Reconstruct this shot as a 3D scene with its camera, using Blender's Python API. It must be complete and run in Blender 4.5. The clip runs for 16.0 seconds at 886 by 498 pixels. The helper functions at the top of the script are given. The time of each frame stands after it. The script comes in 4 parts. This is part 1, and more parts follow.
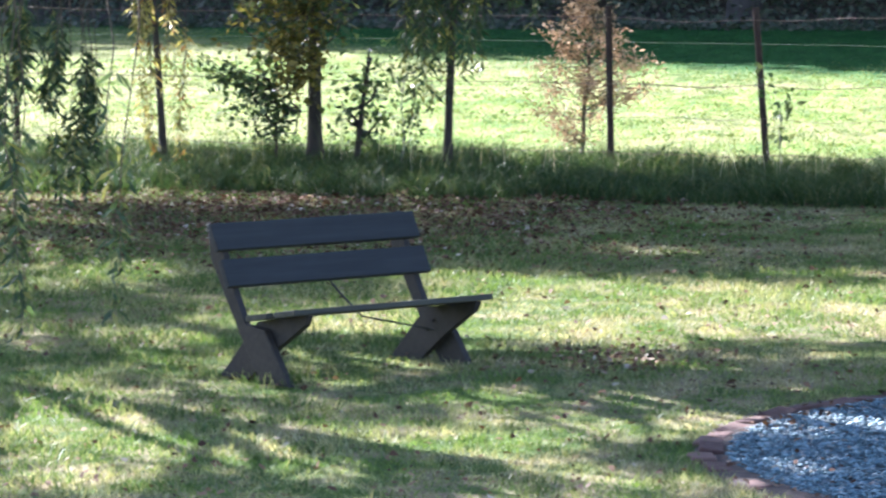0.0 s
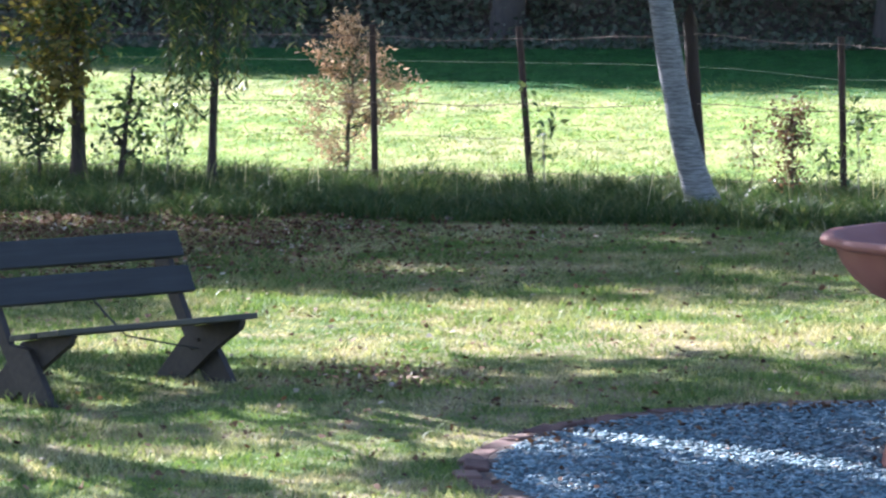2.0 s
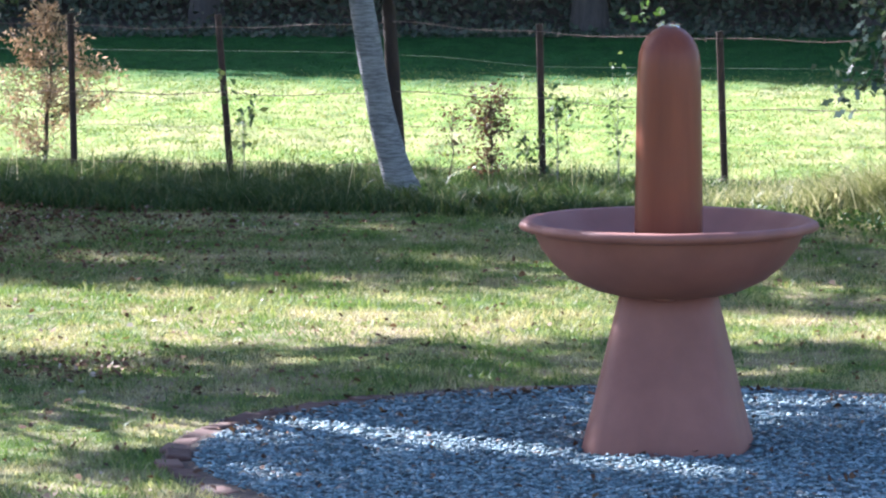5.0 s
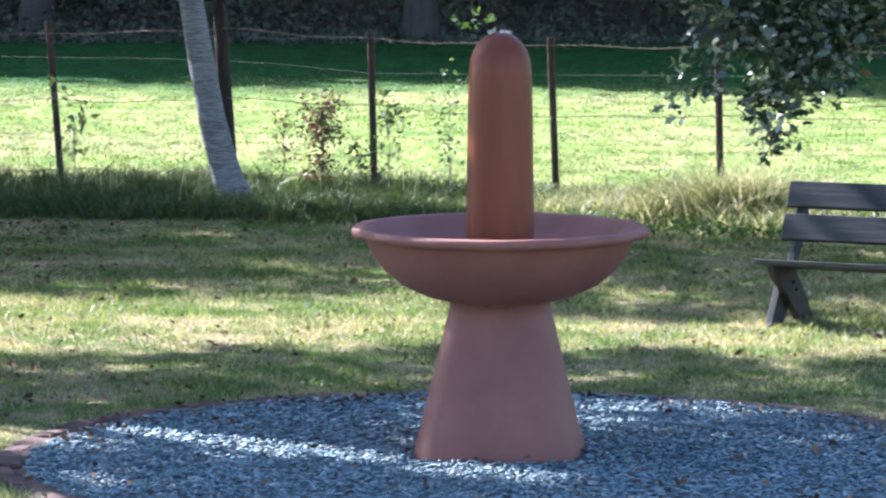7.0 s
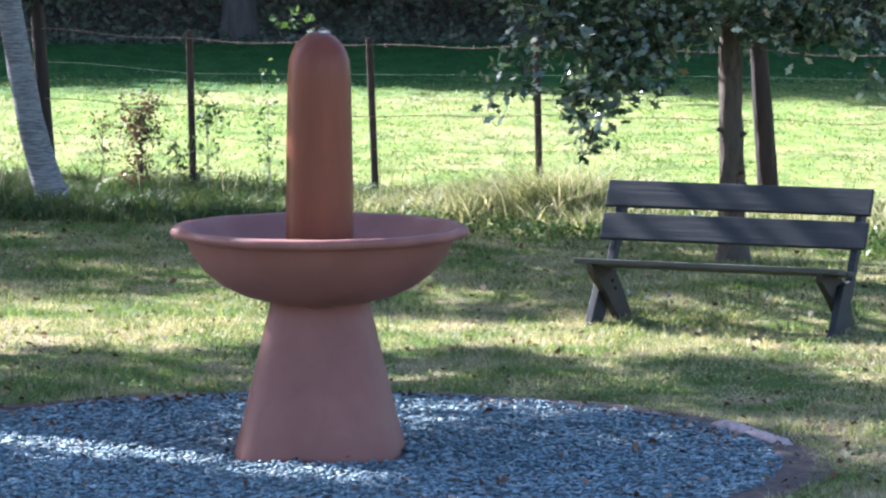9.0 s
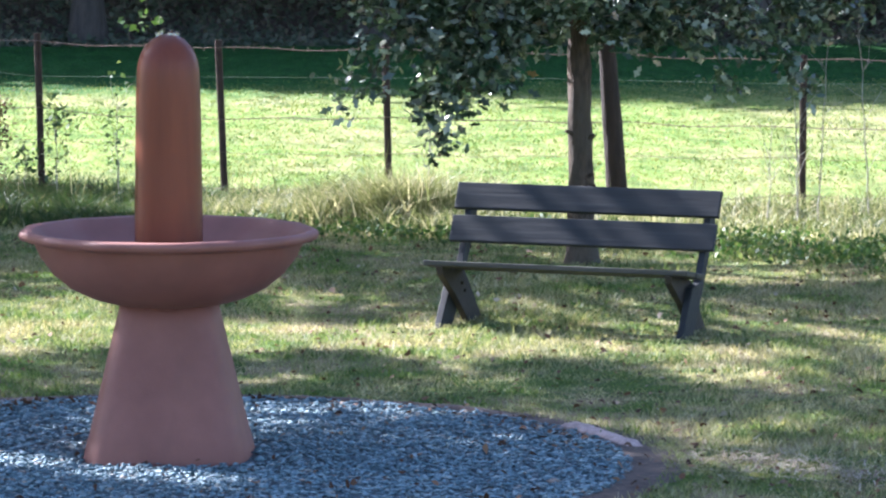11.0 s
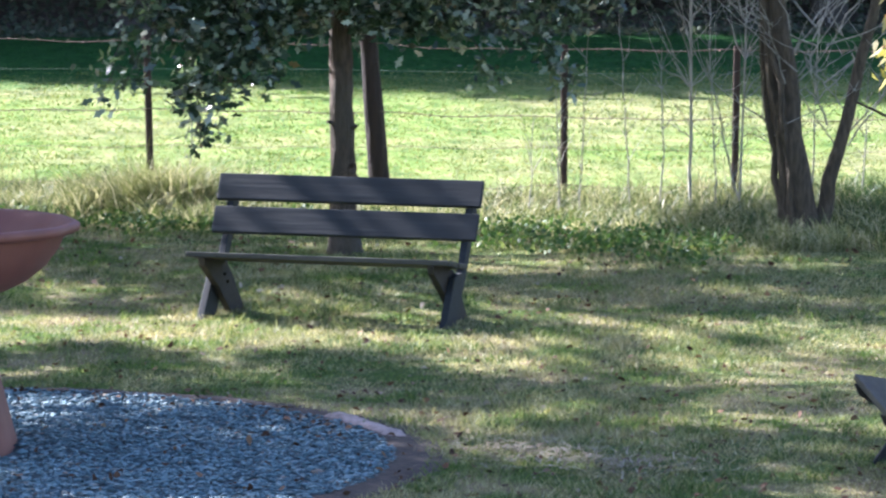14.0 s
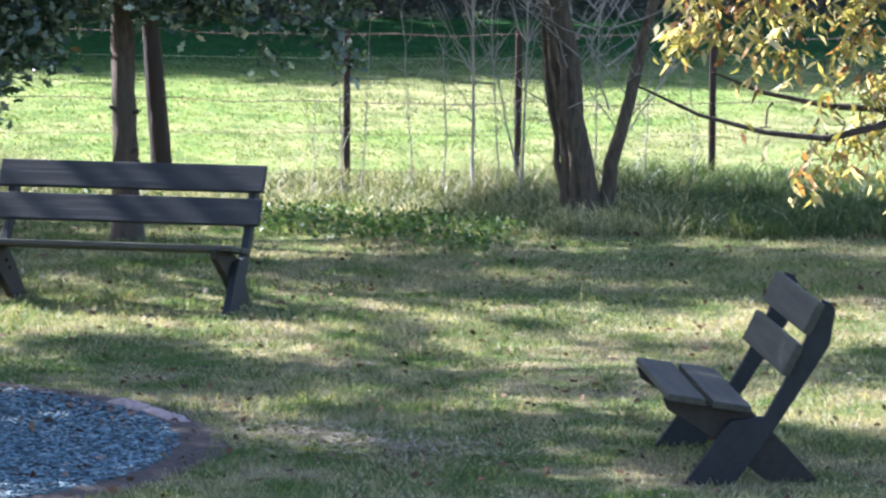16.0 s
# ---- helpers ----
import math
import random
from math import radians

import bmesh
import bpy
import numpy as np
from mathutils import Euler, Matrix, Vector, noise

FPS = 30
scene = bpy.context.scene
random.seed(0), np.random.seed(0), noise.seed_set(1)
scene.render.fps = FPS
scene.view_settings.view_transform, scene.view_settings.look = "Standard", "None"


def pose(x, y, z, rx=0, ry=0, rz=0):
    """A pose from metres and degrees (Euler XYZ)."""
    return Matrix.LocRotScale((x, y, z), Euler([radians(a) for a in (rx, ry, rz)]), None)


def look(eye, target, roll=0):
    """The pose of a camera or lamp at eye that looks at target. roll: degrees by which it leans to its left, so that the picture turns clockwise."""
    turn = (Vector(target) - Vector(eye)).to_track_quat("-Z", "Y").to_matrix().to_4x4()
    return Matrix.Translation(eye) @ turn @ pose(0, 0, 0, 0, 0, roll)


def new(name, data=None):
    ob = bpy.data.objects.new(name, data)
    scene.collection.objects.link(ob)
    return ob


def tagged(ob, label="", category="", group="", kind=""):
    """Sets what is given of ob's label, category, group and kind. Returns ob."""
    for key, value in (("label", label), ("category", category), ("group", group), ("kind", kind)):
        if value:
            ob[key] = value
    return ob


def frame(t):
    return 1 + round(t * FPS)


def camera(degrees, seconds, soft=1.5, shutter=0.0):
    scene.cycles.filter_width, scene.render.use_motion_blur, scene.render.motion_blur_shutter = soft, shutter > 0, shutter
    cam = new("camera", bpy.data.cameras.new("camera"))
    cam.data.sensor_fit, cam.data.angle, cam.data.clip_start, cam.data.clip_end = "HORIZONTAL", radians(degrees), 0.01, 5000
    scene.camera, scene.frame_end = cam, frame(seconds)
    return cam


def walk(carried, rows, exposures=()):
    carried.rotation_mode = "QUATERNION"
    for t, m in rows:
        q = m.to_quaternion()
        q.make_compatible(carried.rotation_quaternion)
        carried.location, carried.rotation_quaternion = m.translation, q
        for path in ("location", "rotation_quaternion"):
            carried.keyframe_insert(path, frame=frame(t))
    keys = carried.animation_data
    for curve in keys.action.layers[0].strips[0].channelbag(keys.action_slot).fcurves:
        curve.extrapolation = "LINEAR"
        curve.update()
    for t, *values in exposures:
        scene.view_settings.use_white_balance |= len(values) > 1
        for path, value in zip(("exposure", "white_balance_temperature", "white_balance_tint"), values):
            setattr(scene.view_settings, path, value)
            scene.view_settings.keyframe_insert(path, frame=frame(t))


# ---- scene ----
# Camera: a long lens on a stand, turning where it is.
cam = camera(11.94, 16.0, soft=2.2, shutter=0.4)
EYE = (0.0, 0.0, 3.06)
# seconds, yaw, pitch, roll
TURN = [
    (0.0, 10.368, -6.1, 0.288),
    (0.5, 9.38, -6.082, 0.272),
    (1.0, 8.632, -6.007, 0.274),
    (1.5, 7.931, -5.928, 0.176),
    (2.0, 7.181, -5.861, 0.158),
    (2.5, 6.316, -5.878, 0.186),
    (3.0, 5.446, -5.934, 0.162),
    (3.5, 4.629, -5.973, 0.087),
    (4.0, 3.954, -6.016, 0.081),
    (6.5, 1.676, -6.013, 0.045),
    (7.0, 0.84, -5.948, -0.021),
    (7.5, 0.144, -5.923, 0.033),
    (8.0, -0.517, -5.911, 0.023),
    (8.5, -1.089, -5.905, -0.006),
    (9.0, -1.61, -5.95, -0.038),
    (9.5, -2.12, -5.952, -0.104),
    (10.0, -2.653, -5.937, -0.103),
    (12.5, -5.057, -5.897, -0.148),
    (13.0, -5.566, -5.921, -0.13),
    (13.5, -6.16, -6.077, -0.18),
    (14.0, -6.872, -6.034, -0.151),
    (14.5, -7.652, -5.984, -0.168),
    (15.0, -8.345, -5.99, -0.227),
    (15.5, -9.047, -6.049, -0.241),
    (16.0, -9.809, -6.229, -0.269),
]
walk(cam, [(t, pose(*EYE, 90 + pitch, roll, yaw)) for t, yaw, pitch, roll in TURN], exposures=[(0.0, 2.58, 5660, 20), (1.5, 2.48, 5660, 20), (3.0, 2.44, 5660, 20), (10.0, 2.45, 5660, 20), (13.0, 2.32, 5660, 20), (16.0, 2.28, 5660, 20)])

# World and sun: clear autumn sky, low sun from behind the scene to the side.
SUN_EL, SUN_AZ = 35.0, 40.0          # height; turn from -x towards +y
world = bpy.data.worlds.new("sky")
scene.world = world
world.use_nodes = True
wn = world.node_tree
sky = wn.nodes.new("ShaderNodeTexSky")
sky.sky_type = "NISHITA"
sky.sun_disc = False
sky.sun_elevation = radians(SUN_EL)
sky.sun_rotation = radians(-(90 - SUN_AZ))
back = wn.nodes["Background"]
back.inputs["Strength"].default_value = 0.070
wn.links.new(sky.outputs["Color"], back.inputs["Color"])
sun_dir = Vector((-math.cos(radians(SUN_EL)) * math.cos(radians(SUN_AZ)), math.cos(radians(SUN_EL)) * math.sin(radians(SUN_AZ)), math.sin(radians(SUN_EL))))
sun = new("sun", bpy.data.lights.new("sun", "SUN"))
sun.data.energy = 5.0
sun.data.angle = radians(0.53)
sun.data.color = (1.0, 0.96, 0.90)
sun.matrix_world = look(sun_dir * 60, (0, 0, 0))


# ---------------------------------------------------------------- materials
def nodes(name):
    m = bpy.data.materials.new(name)
    m.use_nodes = True
    nt = m.node_tree
    bsdf = nt.nodes["Principled BSDF"]
    return m, nt, bsdf


def coords(nt, which="Object"):
    if which == "World":
        return nt.nodes.new("ShaderNodeNewGeometry").outputs["Position"]
    return nt.nodes.new("ShaderNodeTexCoord").outputs[which]


def noise_tex(nt, vec, scale, detail=4.0, rough=0.55, stretch=None):
    if stretch:
        mp = nt.nodes.new("ShaderNodeMapping")
        mp.inputs["Scale"].default_value = stretch
        nt.links.new(vec, mp.inputs["Vector"])
        vec = mp.outputs["Vector"]
    n = nt.nodes.new("ShaderNodeTexNoise")
    n.inputs["Scale"].default_value = scale
    n.inputs["Detail"].default_value = detail
    n.inputs["Roughness"].default_value = rough
    nt.links.new(vec, n.inputs["Vector"])
    return n.outputs["Fac"]


def ramp(nt, fac, stops):
    r = nt.nodes.new("ShaderNodeValToRGB")
    e = r.color_ramp.elements
    while len(e) < len(stops):
        e.new(0.5)
    for el, (p, c) in zip(e, stops):
        el.position = p
        el.color = (*c, 1) if len(c) == 3 else c
    nt.links.new(fac, r.inputs["Fac"])
    return r.outputs["Color"]


def mix(nt, fac, a, b, blend="MIX"):
    m = nt.nodes.new("ShaderNodeMix")
    m.data_type = "RGBA"
    m.blend_type = blend
    for sock, v in ((m.inputs[0], fac), (m.inputs[6], a), (m.inputs[7], b)):
        if isinstance(v, (int, float)):
            sock.default_value = v
        elif isinstance(v, tuple):
            sock.default_value = (*v, 1)
        else:
            nt.links.new(v, sock)
    return m.outputs[2]


def math_node(nt, op, a, b=0.0):
    m = nt.nodes.new("ShaderNodeMath")
    m.operation = op
    for sock, v in zip(m.inputs, (a, b)):
        if isinstance(v, (int, float)):
            sock.default_value = v
        else:
            nt.links.new(v, sock)
    return m.outputs[0]


def bump(nt, bsdf, height, strength=0.3, dist=0.01):
    b = nt.nodes.new("ShaderNodeBump")
    b.inputs["Strength"].default_value = strength
    b.inputs["Distance"].default_value = dist
    nt.links.new(height, b.inputs["Height"])
    nt.links.new(b.outputs["Normal"], bsdf.inputs["Normal"])


def leafy(name, stops, rough=0.5, through_share=0.45, tint=(1.1, 1.08, 0.65), patch=None, patch_scale=1.2, spec=0.3, drift=0.0):
    """Thin leaves or blades: they differ piece by piece and let light through."""
    m, nt, bsdf = nodes(name)
    rnd = nt.nodes.new("ShaderNodeNewGeometry").outputs["Random Per Island"]
    col = ramp(nt, rnd, stops)
    if patch:
        v = coords(nt, "World")
        n = noise_tex(nt, v, patch_scale, 5.0, 0.6)
        if drift:
            sep = nt.nodes.new("ShaderNodeSeparateXYZ")
            nt.links.new(v, sep.inputs[0])
            n = math_node(nt, "ADD", n, math_node(nt, "MULTIPLY", sep.outputs[0], drift))
        sel = ramp(nt, n, [(0.40, (0, 0, 0)), (0.58, (0.92, 0.92, 0.92))])
        col2 = ramp(nt, rnd, patch)
        col = mix(nt, sel, col, col2)
    nt.links.new(col, bsdf.inputs["Base Color"])
    bsdf.inputs["Roughness"].default_value = rough
    bsdf.inputs["Specular IOR Level"].default_value = spec
    tr = nt.nodes.new("ShaderNodeBsdfTranslucent")
    nt.links.new(mix(nt, 1.0, col, tint, "MULTIPLY"), tr.inputs["Color"])
    ms = nt.nodes.new("ShaderNodeMixShader")
    ms.inputs[0].default_value = through_share
    nt.links.new(bsdf.outputs[0], ms.inputs[1])
    nt.links.new(tr.outputs[0], ms.inputs[2])
    nt.links.new(ms.outputs[0], nt.nodes["Material Output"].inputs["Surface"])
    return m


def bark(name, dark, light, scale=14.0, rings=False, moss=None):
    m, nt, bsdf = nodes(name)
    v = coords(nt, "World")
    n = noise_tex(nt, v, scale, 6.0, 0.65, (0.8, 0.8, 6.0) if rings else (1, 1, 0.22))
    n2 = noise_tex(nt, v, 2.3, 3.0)
    col = ramp(nt, n, [(0.40, dark), (0.60, light)])
    col = mix(nt, n2, col, tuple(c * 0.7 for c in light))
    if moss:
        col = mix(nt, ramp(nt, n2, [(0.5, (0, 0, 0)), (0.75, (0.6, 0.6, 0.6))]), col, moss)
    nt.links.new(col, bsdf.inputs["Base Color"])
    bsdf.inputs["Roughness"].default_value = 0.85
    bump(nt, bsdf, n, 1.0, 0.035)
    return m


def ground_material():
    m, nt, bsdf = nodes("lawn_soil")
    v = coords(nt, "World")
    big = noise_tex(nt, v, 0.55, 4.0)
    mid = noise_tex(nt, v, 3.0, 5.0)
    fine = noise_tex(nt, v, 38.0, 5.0, 0.7)
    green = ramp(nt, fine, [(0.3, (0.032, 0.06, 0.016)), (0.7, (0.13, 0.185, 0.05))])
    straw = ramp(nt, fine, [(0.3, (0.11, 0.085, 0.045)), (0.7, (0.42, 0.345, 0.21))])
    sel = ramp(nt, math_node(nt, "ADD", math_node(nt, "MULTIPLY", big, 0.5), math_node(nt, "MULTIPLY", mid, 0.5)), [(0.46, (0, 0, 0)), (0.58, (1, 1, 1))])
    lawn = mix(nt, sel, green, straw)
    # the grazed meadow beyond the fence: lusher
    tuft = noise_tex(nt, v, 3.2, 6.0, 0.75, (1, 0.3, 1))
    meadow = ramp(nt, tuft, [(0.36, (0.06, 0.12, 0.022)), (0.5, (0.155, 0.235, 0.050)), (0.64, (0.28, 0.31, 0.105))])
    sep = nt.nodes.new("ShaderNodeSeparateXYZ")
    nt.links.new(v, sep.inputs[0])
    dryness = math_node(nt, "ADD", noise_tex(nt, v, 0.35, 4.0, 0.6), math_node(nt, "MULTIPLY", math_node(nt, "ABSOLUTE", sep.outputs[0]), 0.011))
    tan = ramp(nt, tuft, [(0.36, (0.13, 0.12, 0.05)), (0.64, (0.38, 0.34, 0.18))])
    meadow = mix(nt, ramp(nt, dryness, [(0.48, (0, 0, 0)), (0.68, (0.6, 0.6, 0.6))]), meadow, tan)
    # the wood's shade on the meadow, painted as darker and greener grass
    wood_shade = ramp(nt, tuft, [(0.36, (0.012, 0.060, 0.012)), (0.64, (0.035, 0.125, 0.028))])
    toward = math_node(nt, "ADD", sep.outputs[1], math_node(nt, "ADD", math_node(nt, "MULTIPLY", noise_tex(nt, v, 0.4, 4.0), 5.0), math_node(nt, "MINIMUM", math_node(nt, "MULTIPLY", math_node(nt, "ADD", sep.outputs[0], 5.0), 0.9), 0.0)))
    meadow = mix(nt, ramp(nt, math_node(nt, "MULTIPLY", math_node(nt, "SUBTRACT", toward, 47.0), 0.35), [(0.0, (0, 0, 0)), (1.0, (1, 1, 1))]), meadow, wood_shade)
    edge = math_node(nt, "ADD", sep.outputs[1], math_node(nt, "MULTIPLY", sep.outputs[0], 0.2))
    past = ramp(nt, math_node(nt, "MULTIPLY", math_node(nt, "SUBTRACT", edge, 32.6), 1.0), [(0.0, (0, 0, 0)), (1.0, (1, 1, 1))])
    col = mix(nt, past, lawn, meadow)
    # woodland floor: dead leaves
    wood = ramp(nt, noise_tex(nt, v, 5.0, 6.0, 0.7), [(0.35, (0.04, 0.035, 0.028)), (0.65, (0.13, 0.105, 0.085))])
    wav = math_node(nt, "ADD", sep.outputs[1], math_node(nt, "MULTIPLY", noise_tex(nt, v, 0.3, 3.0), 2.5))
    far = ramp(nt, math_node(nt, "MULTIPLY", math_node(nt, "SUBTRACT", wav, 56.2), 0.6), [(0.0, (0, 0, 0)), (1.0, (1, 1, 1))])
    col = mix(nt, far, col, wood)
    nt.links.new(col, bsdf.inputs["Base Color"])
    bsdf.inputs["Roughness"].default_value = 0.95
    bsdf.inputs["Specular IOR Level"].default_value = 0.15
    bump(nt, bsdf, fine, 0.8, 0.03)
    return m


def painted_concrete():
    m, nt, bsdf = nodes("terracotta_paint")
    v = coords(nt, "Object")
    n = noise_tex(nt, v, 3.0, 5.0)
    f = noise_tex(nt, v, 90.0, 4.0)
    streak = noise_tex(nt, v, 9.0, 4.0, 0.6, (1, 1, 0.12))
    col = ramp(nt, n, [(0.3, (0.19, 0.07, 0.051)), (0.7, (0.26, 0.105, 0.077))])
    col = mix(nt, ramp(nt, streak, [(0.5, (0, 0, 0)), (0.8, (0.35, 0.35, 0.35))]), col, (0.16, 0.07, 0.05))
    nt.links.new(col, bsdf.inputs["Base Color"])
    bsdf.inputs["Roughness"].default_value = 0.6
    bump(nt, bsdf, f, 0.25, 0.004)
    return m


def wet_terracotta():
    m, nt, bsdf = nodes("wet_terracotta")
    v = coords(nt, "Object")
    streak = noise_tex(nt, v, 7.0, 5.0, 0.6, (1, 1, 0.1))
    n = noise_tex(nt, v, 5.0, 4.0)
    col = ramp(nt, streak, [(0.3, (0.118, 0.030, 0.013)), (0.7, (0.20, 0.053, 0.022))])
    col = mix(nt, ramp(nt, n, [(0.45, (0, 0, 0)), (0.75, (0.5, 0.5, 0.5))]), col, (0.135, 0.042, 0.024))
    nt.links.new(col, bsdf.inputs["Base Color"])
    bsdf.inputs["Roughness"].default_value = 0.42
    bsdf.inputs["Specular IOR Level"].default_value = 0.3
    bsdf.inputs["Coat Weight"].default_value = 0.05
    bsdf.inputs["Coat Roughness"].default_value = 0.15
    bump(nt, bsdf, streak, 0.15, 0.004)
    return m


def bench_wood(name, dark, light):
    m, nt, bsdf = nodes(name)
    v = coords(nt, "Object")
    g = noise_tex(nt, v, 30.0, 6.0, 0.6, (0.06, 1, 1))
    n = noise_tex(nt, v, 4.0, 4.0)
    col = ramp(nt, g, [(0.3, dark), (0.7, light)])
    col = mix(nt, ramp(nt, n, [(0.5, (0, 0, 0)), (0.8, (0.4, 0.4, 0.4))]), col, tuple(1.5 * c for c in light))
    nt.links.new(col, bsdf.inputs["Base Color"])
    bsdf.inputs["Roughness"].default_value = 0.7
    bump(nt, bsdf, g, 0.4, 0.006)
    return m


def plain(name, col, rough=0.6, metal=0.0, var=0.35, scale=12.0):
    m, nt, bsdf = nodes(name)
    n = noise_tex(nt, coords(nt, "World"), scale, 5.0, 0.65)
    lo = tuple(c * (1 - var) for c in col)
    hi = tuple(min(1, c * (1 + var)) for c in col)
    nt.links.new(ramp(nt, n, [(0.3, lo), (0.7, hi)]), bsdf.inputs["Base Color"])
    bsdf.inputs["Roughness"].default_value = rough
    bsdf.inputs["Metallic"].default_value = metal
    bump(nt, bsdf, n, 0.3, 0.004)
    return m


def island_stone(name, stops, rough=0.6):
    m, nt, bsdf = nodes(name)
    rnd = nt.nodes.new("ShaderNodeNewGeometry").outputs["Random Per Island"]
    n = noise_tex(nt, coords(nt, "World"), 60.0, 3.0)
    col = ramp(nt, rnd, stops)
    col = mix(nt, 0.25, col, ramp(nt, n, [(0.3, (0.03, 0.045, 0.048)), (0.7, (0.22, 0.27, 0.27))]))
    nt.links.new(col, bsdf.inputs["Base Color"])
    bsdf.inputs["Roughness"].default_value = rough
    return m


def brick_material():
    m, nt, bsdf = nodes("brick")
    r = nt.nodes.new("ShaderNodeObjectInfo").outputs["Random"]
    n = noise_tex(nt, coords(nt, "World"), 25.0, 5.0)
    col = ramp(nt, r, [(0.0, (0.07, 0.032, 0.024)), (0.5, (0.11, 0.055, 0.042)), (1.0, (0.19, 0.11, 0.085))])
    col = mix(nt, ramp(nt, n, [(0.4, (0, 0, 0)), (0.7, (0.55, 0.55, 0.55))]), col, (0.12, 0.09, 0.07))
    nt.links.new(col, bsdf.inputs["Base Color"])
    bsdf.inputs["Roughness"].default_value = 0.9
    bump(nt, bsdf, n, 0.6, 0.006)
    return m


def water_material():
    m, nt, bsdf = nodes("water")
    bsdf.inputs["Base Color"].default_value = (0.95, 0.98, 1, 1)
    bsdf.inputs["Transmission Weight"].default_value = 1.0
    bsdf.inputs["Roughness"].default_value = 0.05
    bsdf.inputs["IOR"].default_value = 1.33
    return m


GREEN = [(0.0, (0.075, 0.140, 0.035)), (0.5, (0.125, 0.205, 0.052)), (1.0, (0.21, 0.285, 0.085))]
STRAW = [(0.0, (0.25, 0.225, 0.12)), (0.6, (0.43, 0.39, 0.225)), (1.0, (0.64, 0.58, 0.41))]
M_GROUND = ground_material()
M_LAWN = leafy("lawn_blade", GREEN, 0.55, 0.4, patch=STRAW, patch_scale=1.5, spec=0.25, drift=0.009)
M_CLUMP = leafy("lawn_tuft_blade", [(0.0, (0.06, 0.11, 0.03)), (0.55, (0.12, 0.185, 0.055)), (1.0, (0.38, 0.36, 0.19))], 0.5, 0.4)
M_LONG = leafy("long_grass_blade", [(0.0, (0.034, 0.072, 0.025)), (0.75, (0.075, 0.125, 0.042)), (1.0, (0.19, 0.19, 0.09))], 0.5, 0.4)
M_DRY = leafy("dry_grass_blade", [(0.0, (0.095, 0.13, 0.045)), (0.5, (0.24, 0.265, 0.11)), (1.0, (0.55, 0.51, 0.34))], 0.5, 0.4, tint=(1.1, 1.05, 0.8))
M_MEADOW = leafy("meadow_blade", [(0.0, (0.10, 0.17, 0.036)), (0.6, (0.175, 0.24, 0.052)), (1.0, (0.28, 0.30, 0.09))], 0.5, 0.4, patch=[(0.0, (0.17, 0.2, 0.062)), (1.0, (0.40, 0.37, 0.19))], patch_scale=1.3, drift=0.010)
# meadow blades with the wood's shade put into their colour
M_SHADED_GRASS = leafy("shaded_blade", [(0.0, (0.012, 0.065, 0.012)), (0.7, (0.03, 0.115, 0.024)), (1.0, (0.07, 0.16, 0.04))], 0.55, 0.35, spec=0.2)
M_STRAW = leafy("loose_straw", [(0.0, (0.13, 0.09, 0.06)), (0.6, (0.29, 0.235, 0.155)), (1.0, (0.5, 0.45, 0.35))], 0.6, 0.2)
M_SOIL = plain("bare_soil", (0.075, 0.054, 0.041), 0.95, 0.0, 0.6, 18.0)
M_TUFT = leafy("tuft_blade", [(0.0, (0.05, 0.11, 0.02)), (0.6, (0.11, 0.19, 0.045)), (1.0, (0.3, 0.3, 0.13))], 0.5, 0.35)
# the near-white stop paints glints of light onto some oak leaves
M_OAK = leafy("oak_leaf_glints", [(0.0, (0.014, 0.034, 0.018)), (0.45, (0.05, 0.092, 0.046)), (0.76, (0.14, 0.205, 0.125)), (0.93, (0.46, 0.53, 0.45)), (1.0, (0.18, 0.12, 0.04))], 0.30, 0.30, spec=0.9)
M_WILLOW = leafy("willow_leaf", [(0.0, (0.035, 0.065, 0.032)), (0.75, (0.085, 0.13, 0.06)), (1.0, (0.34, 0.32, 0.10))], 0.5, 0.35, spec=0.3)
M_AUTUMN = leafy("turning_leaf", [(0.0, (0.07, 0.085, 0.028)), (0.6, (0.17, 0.15, 0.042)), (1.0, (0.38, 0.29, 0.08))], 0.4, 0.4)
M_YELLOW = leafy("yellow_leaf", [(0.0, (0.20, 0.21, 0.06)), (0.4, (0.42, 0.40, 0.13)), (0.80, (0.66, 0.61, 0.37)), (0.88, (0.44, 0.25, 0.08)), (1.0, (0.22, 0.11, 0.06))], 0.4, 0.5, tint=(1.1, 1.0, 0.6))
M_RUST = leafy("rusty_needle", [(0.0, (0.32, 0.21, 0.13)), (0.7, (0.50, 0.37, 0.25)), (1.0, (0.62, 0.51, 0.38))], 0.6, 0.45, tint=(1.1, 0.95, 0.8))
M_PURPLE = leafy("reddish_leaf", [(0.0, (0.11, 0.05, 0.04)), (0.7, (0.22, 0.12, 0.09)), (1.0, (0.10, 0.12, 0.05))], 0.45, 0.35)
M_SHRUB = leafy("shrub_leaf", [(0.0, (0.045, 0.08, 0.035)), (0.7, (0.10, 0.16, 0.065)), (1.0, (0.24, 0.28, 0.13))], 0.35, 0.4)
M_WEED = leafy("weed_leaf", [(0.0, (0.045, 0.095, 0.025)), (0.7, (0.10, 0.18, 0.05)), (1.0, (0.22, 0.26, 0.10))], 0.5, 0.35)
M_WOODS = leafy("woodland_leaf", [(0.0, (0.055, 0.074, 0.05)), (0.7, (0.10, 0.122, 0.08)), (1.0, (0.15, 0.135, 0.10))], 0.75, 0.15, spec=0.15)
M_FALLEN = leafy("fallen_leaf", [(0.0, (0.05, 0.028, 0.018)), (0.6, (0.15, 0.08, 0.046)), (0.90, (0.24, 0.145, 0.088)), (1.0, (0.48, 0.42, 0.33))], 0.7, 0.1, spec=0.15)
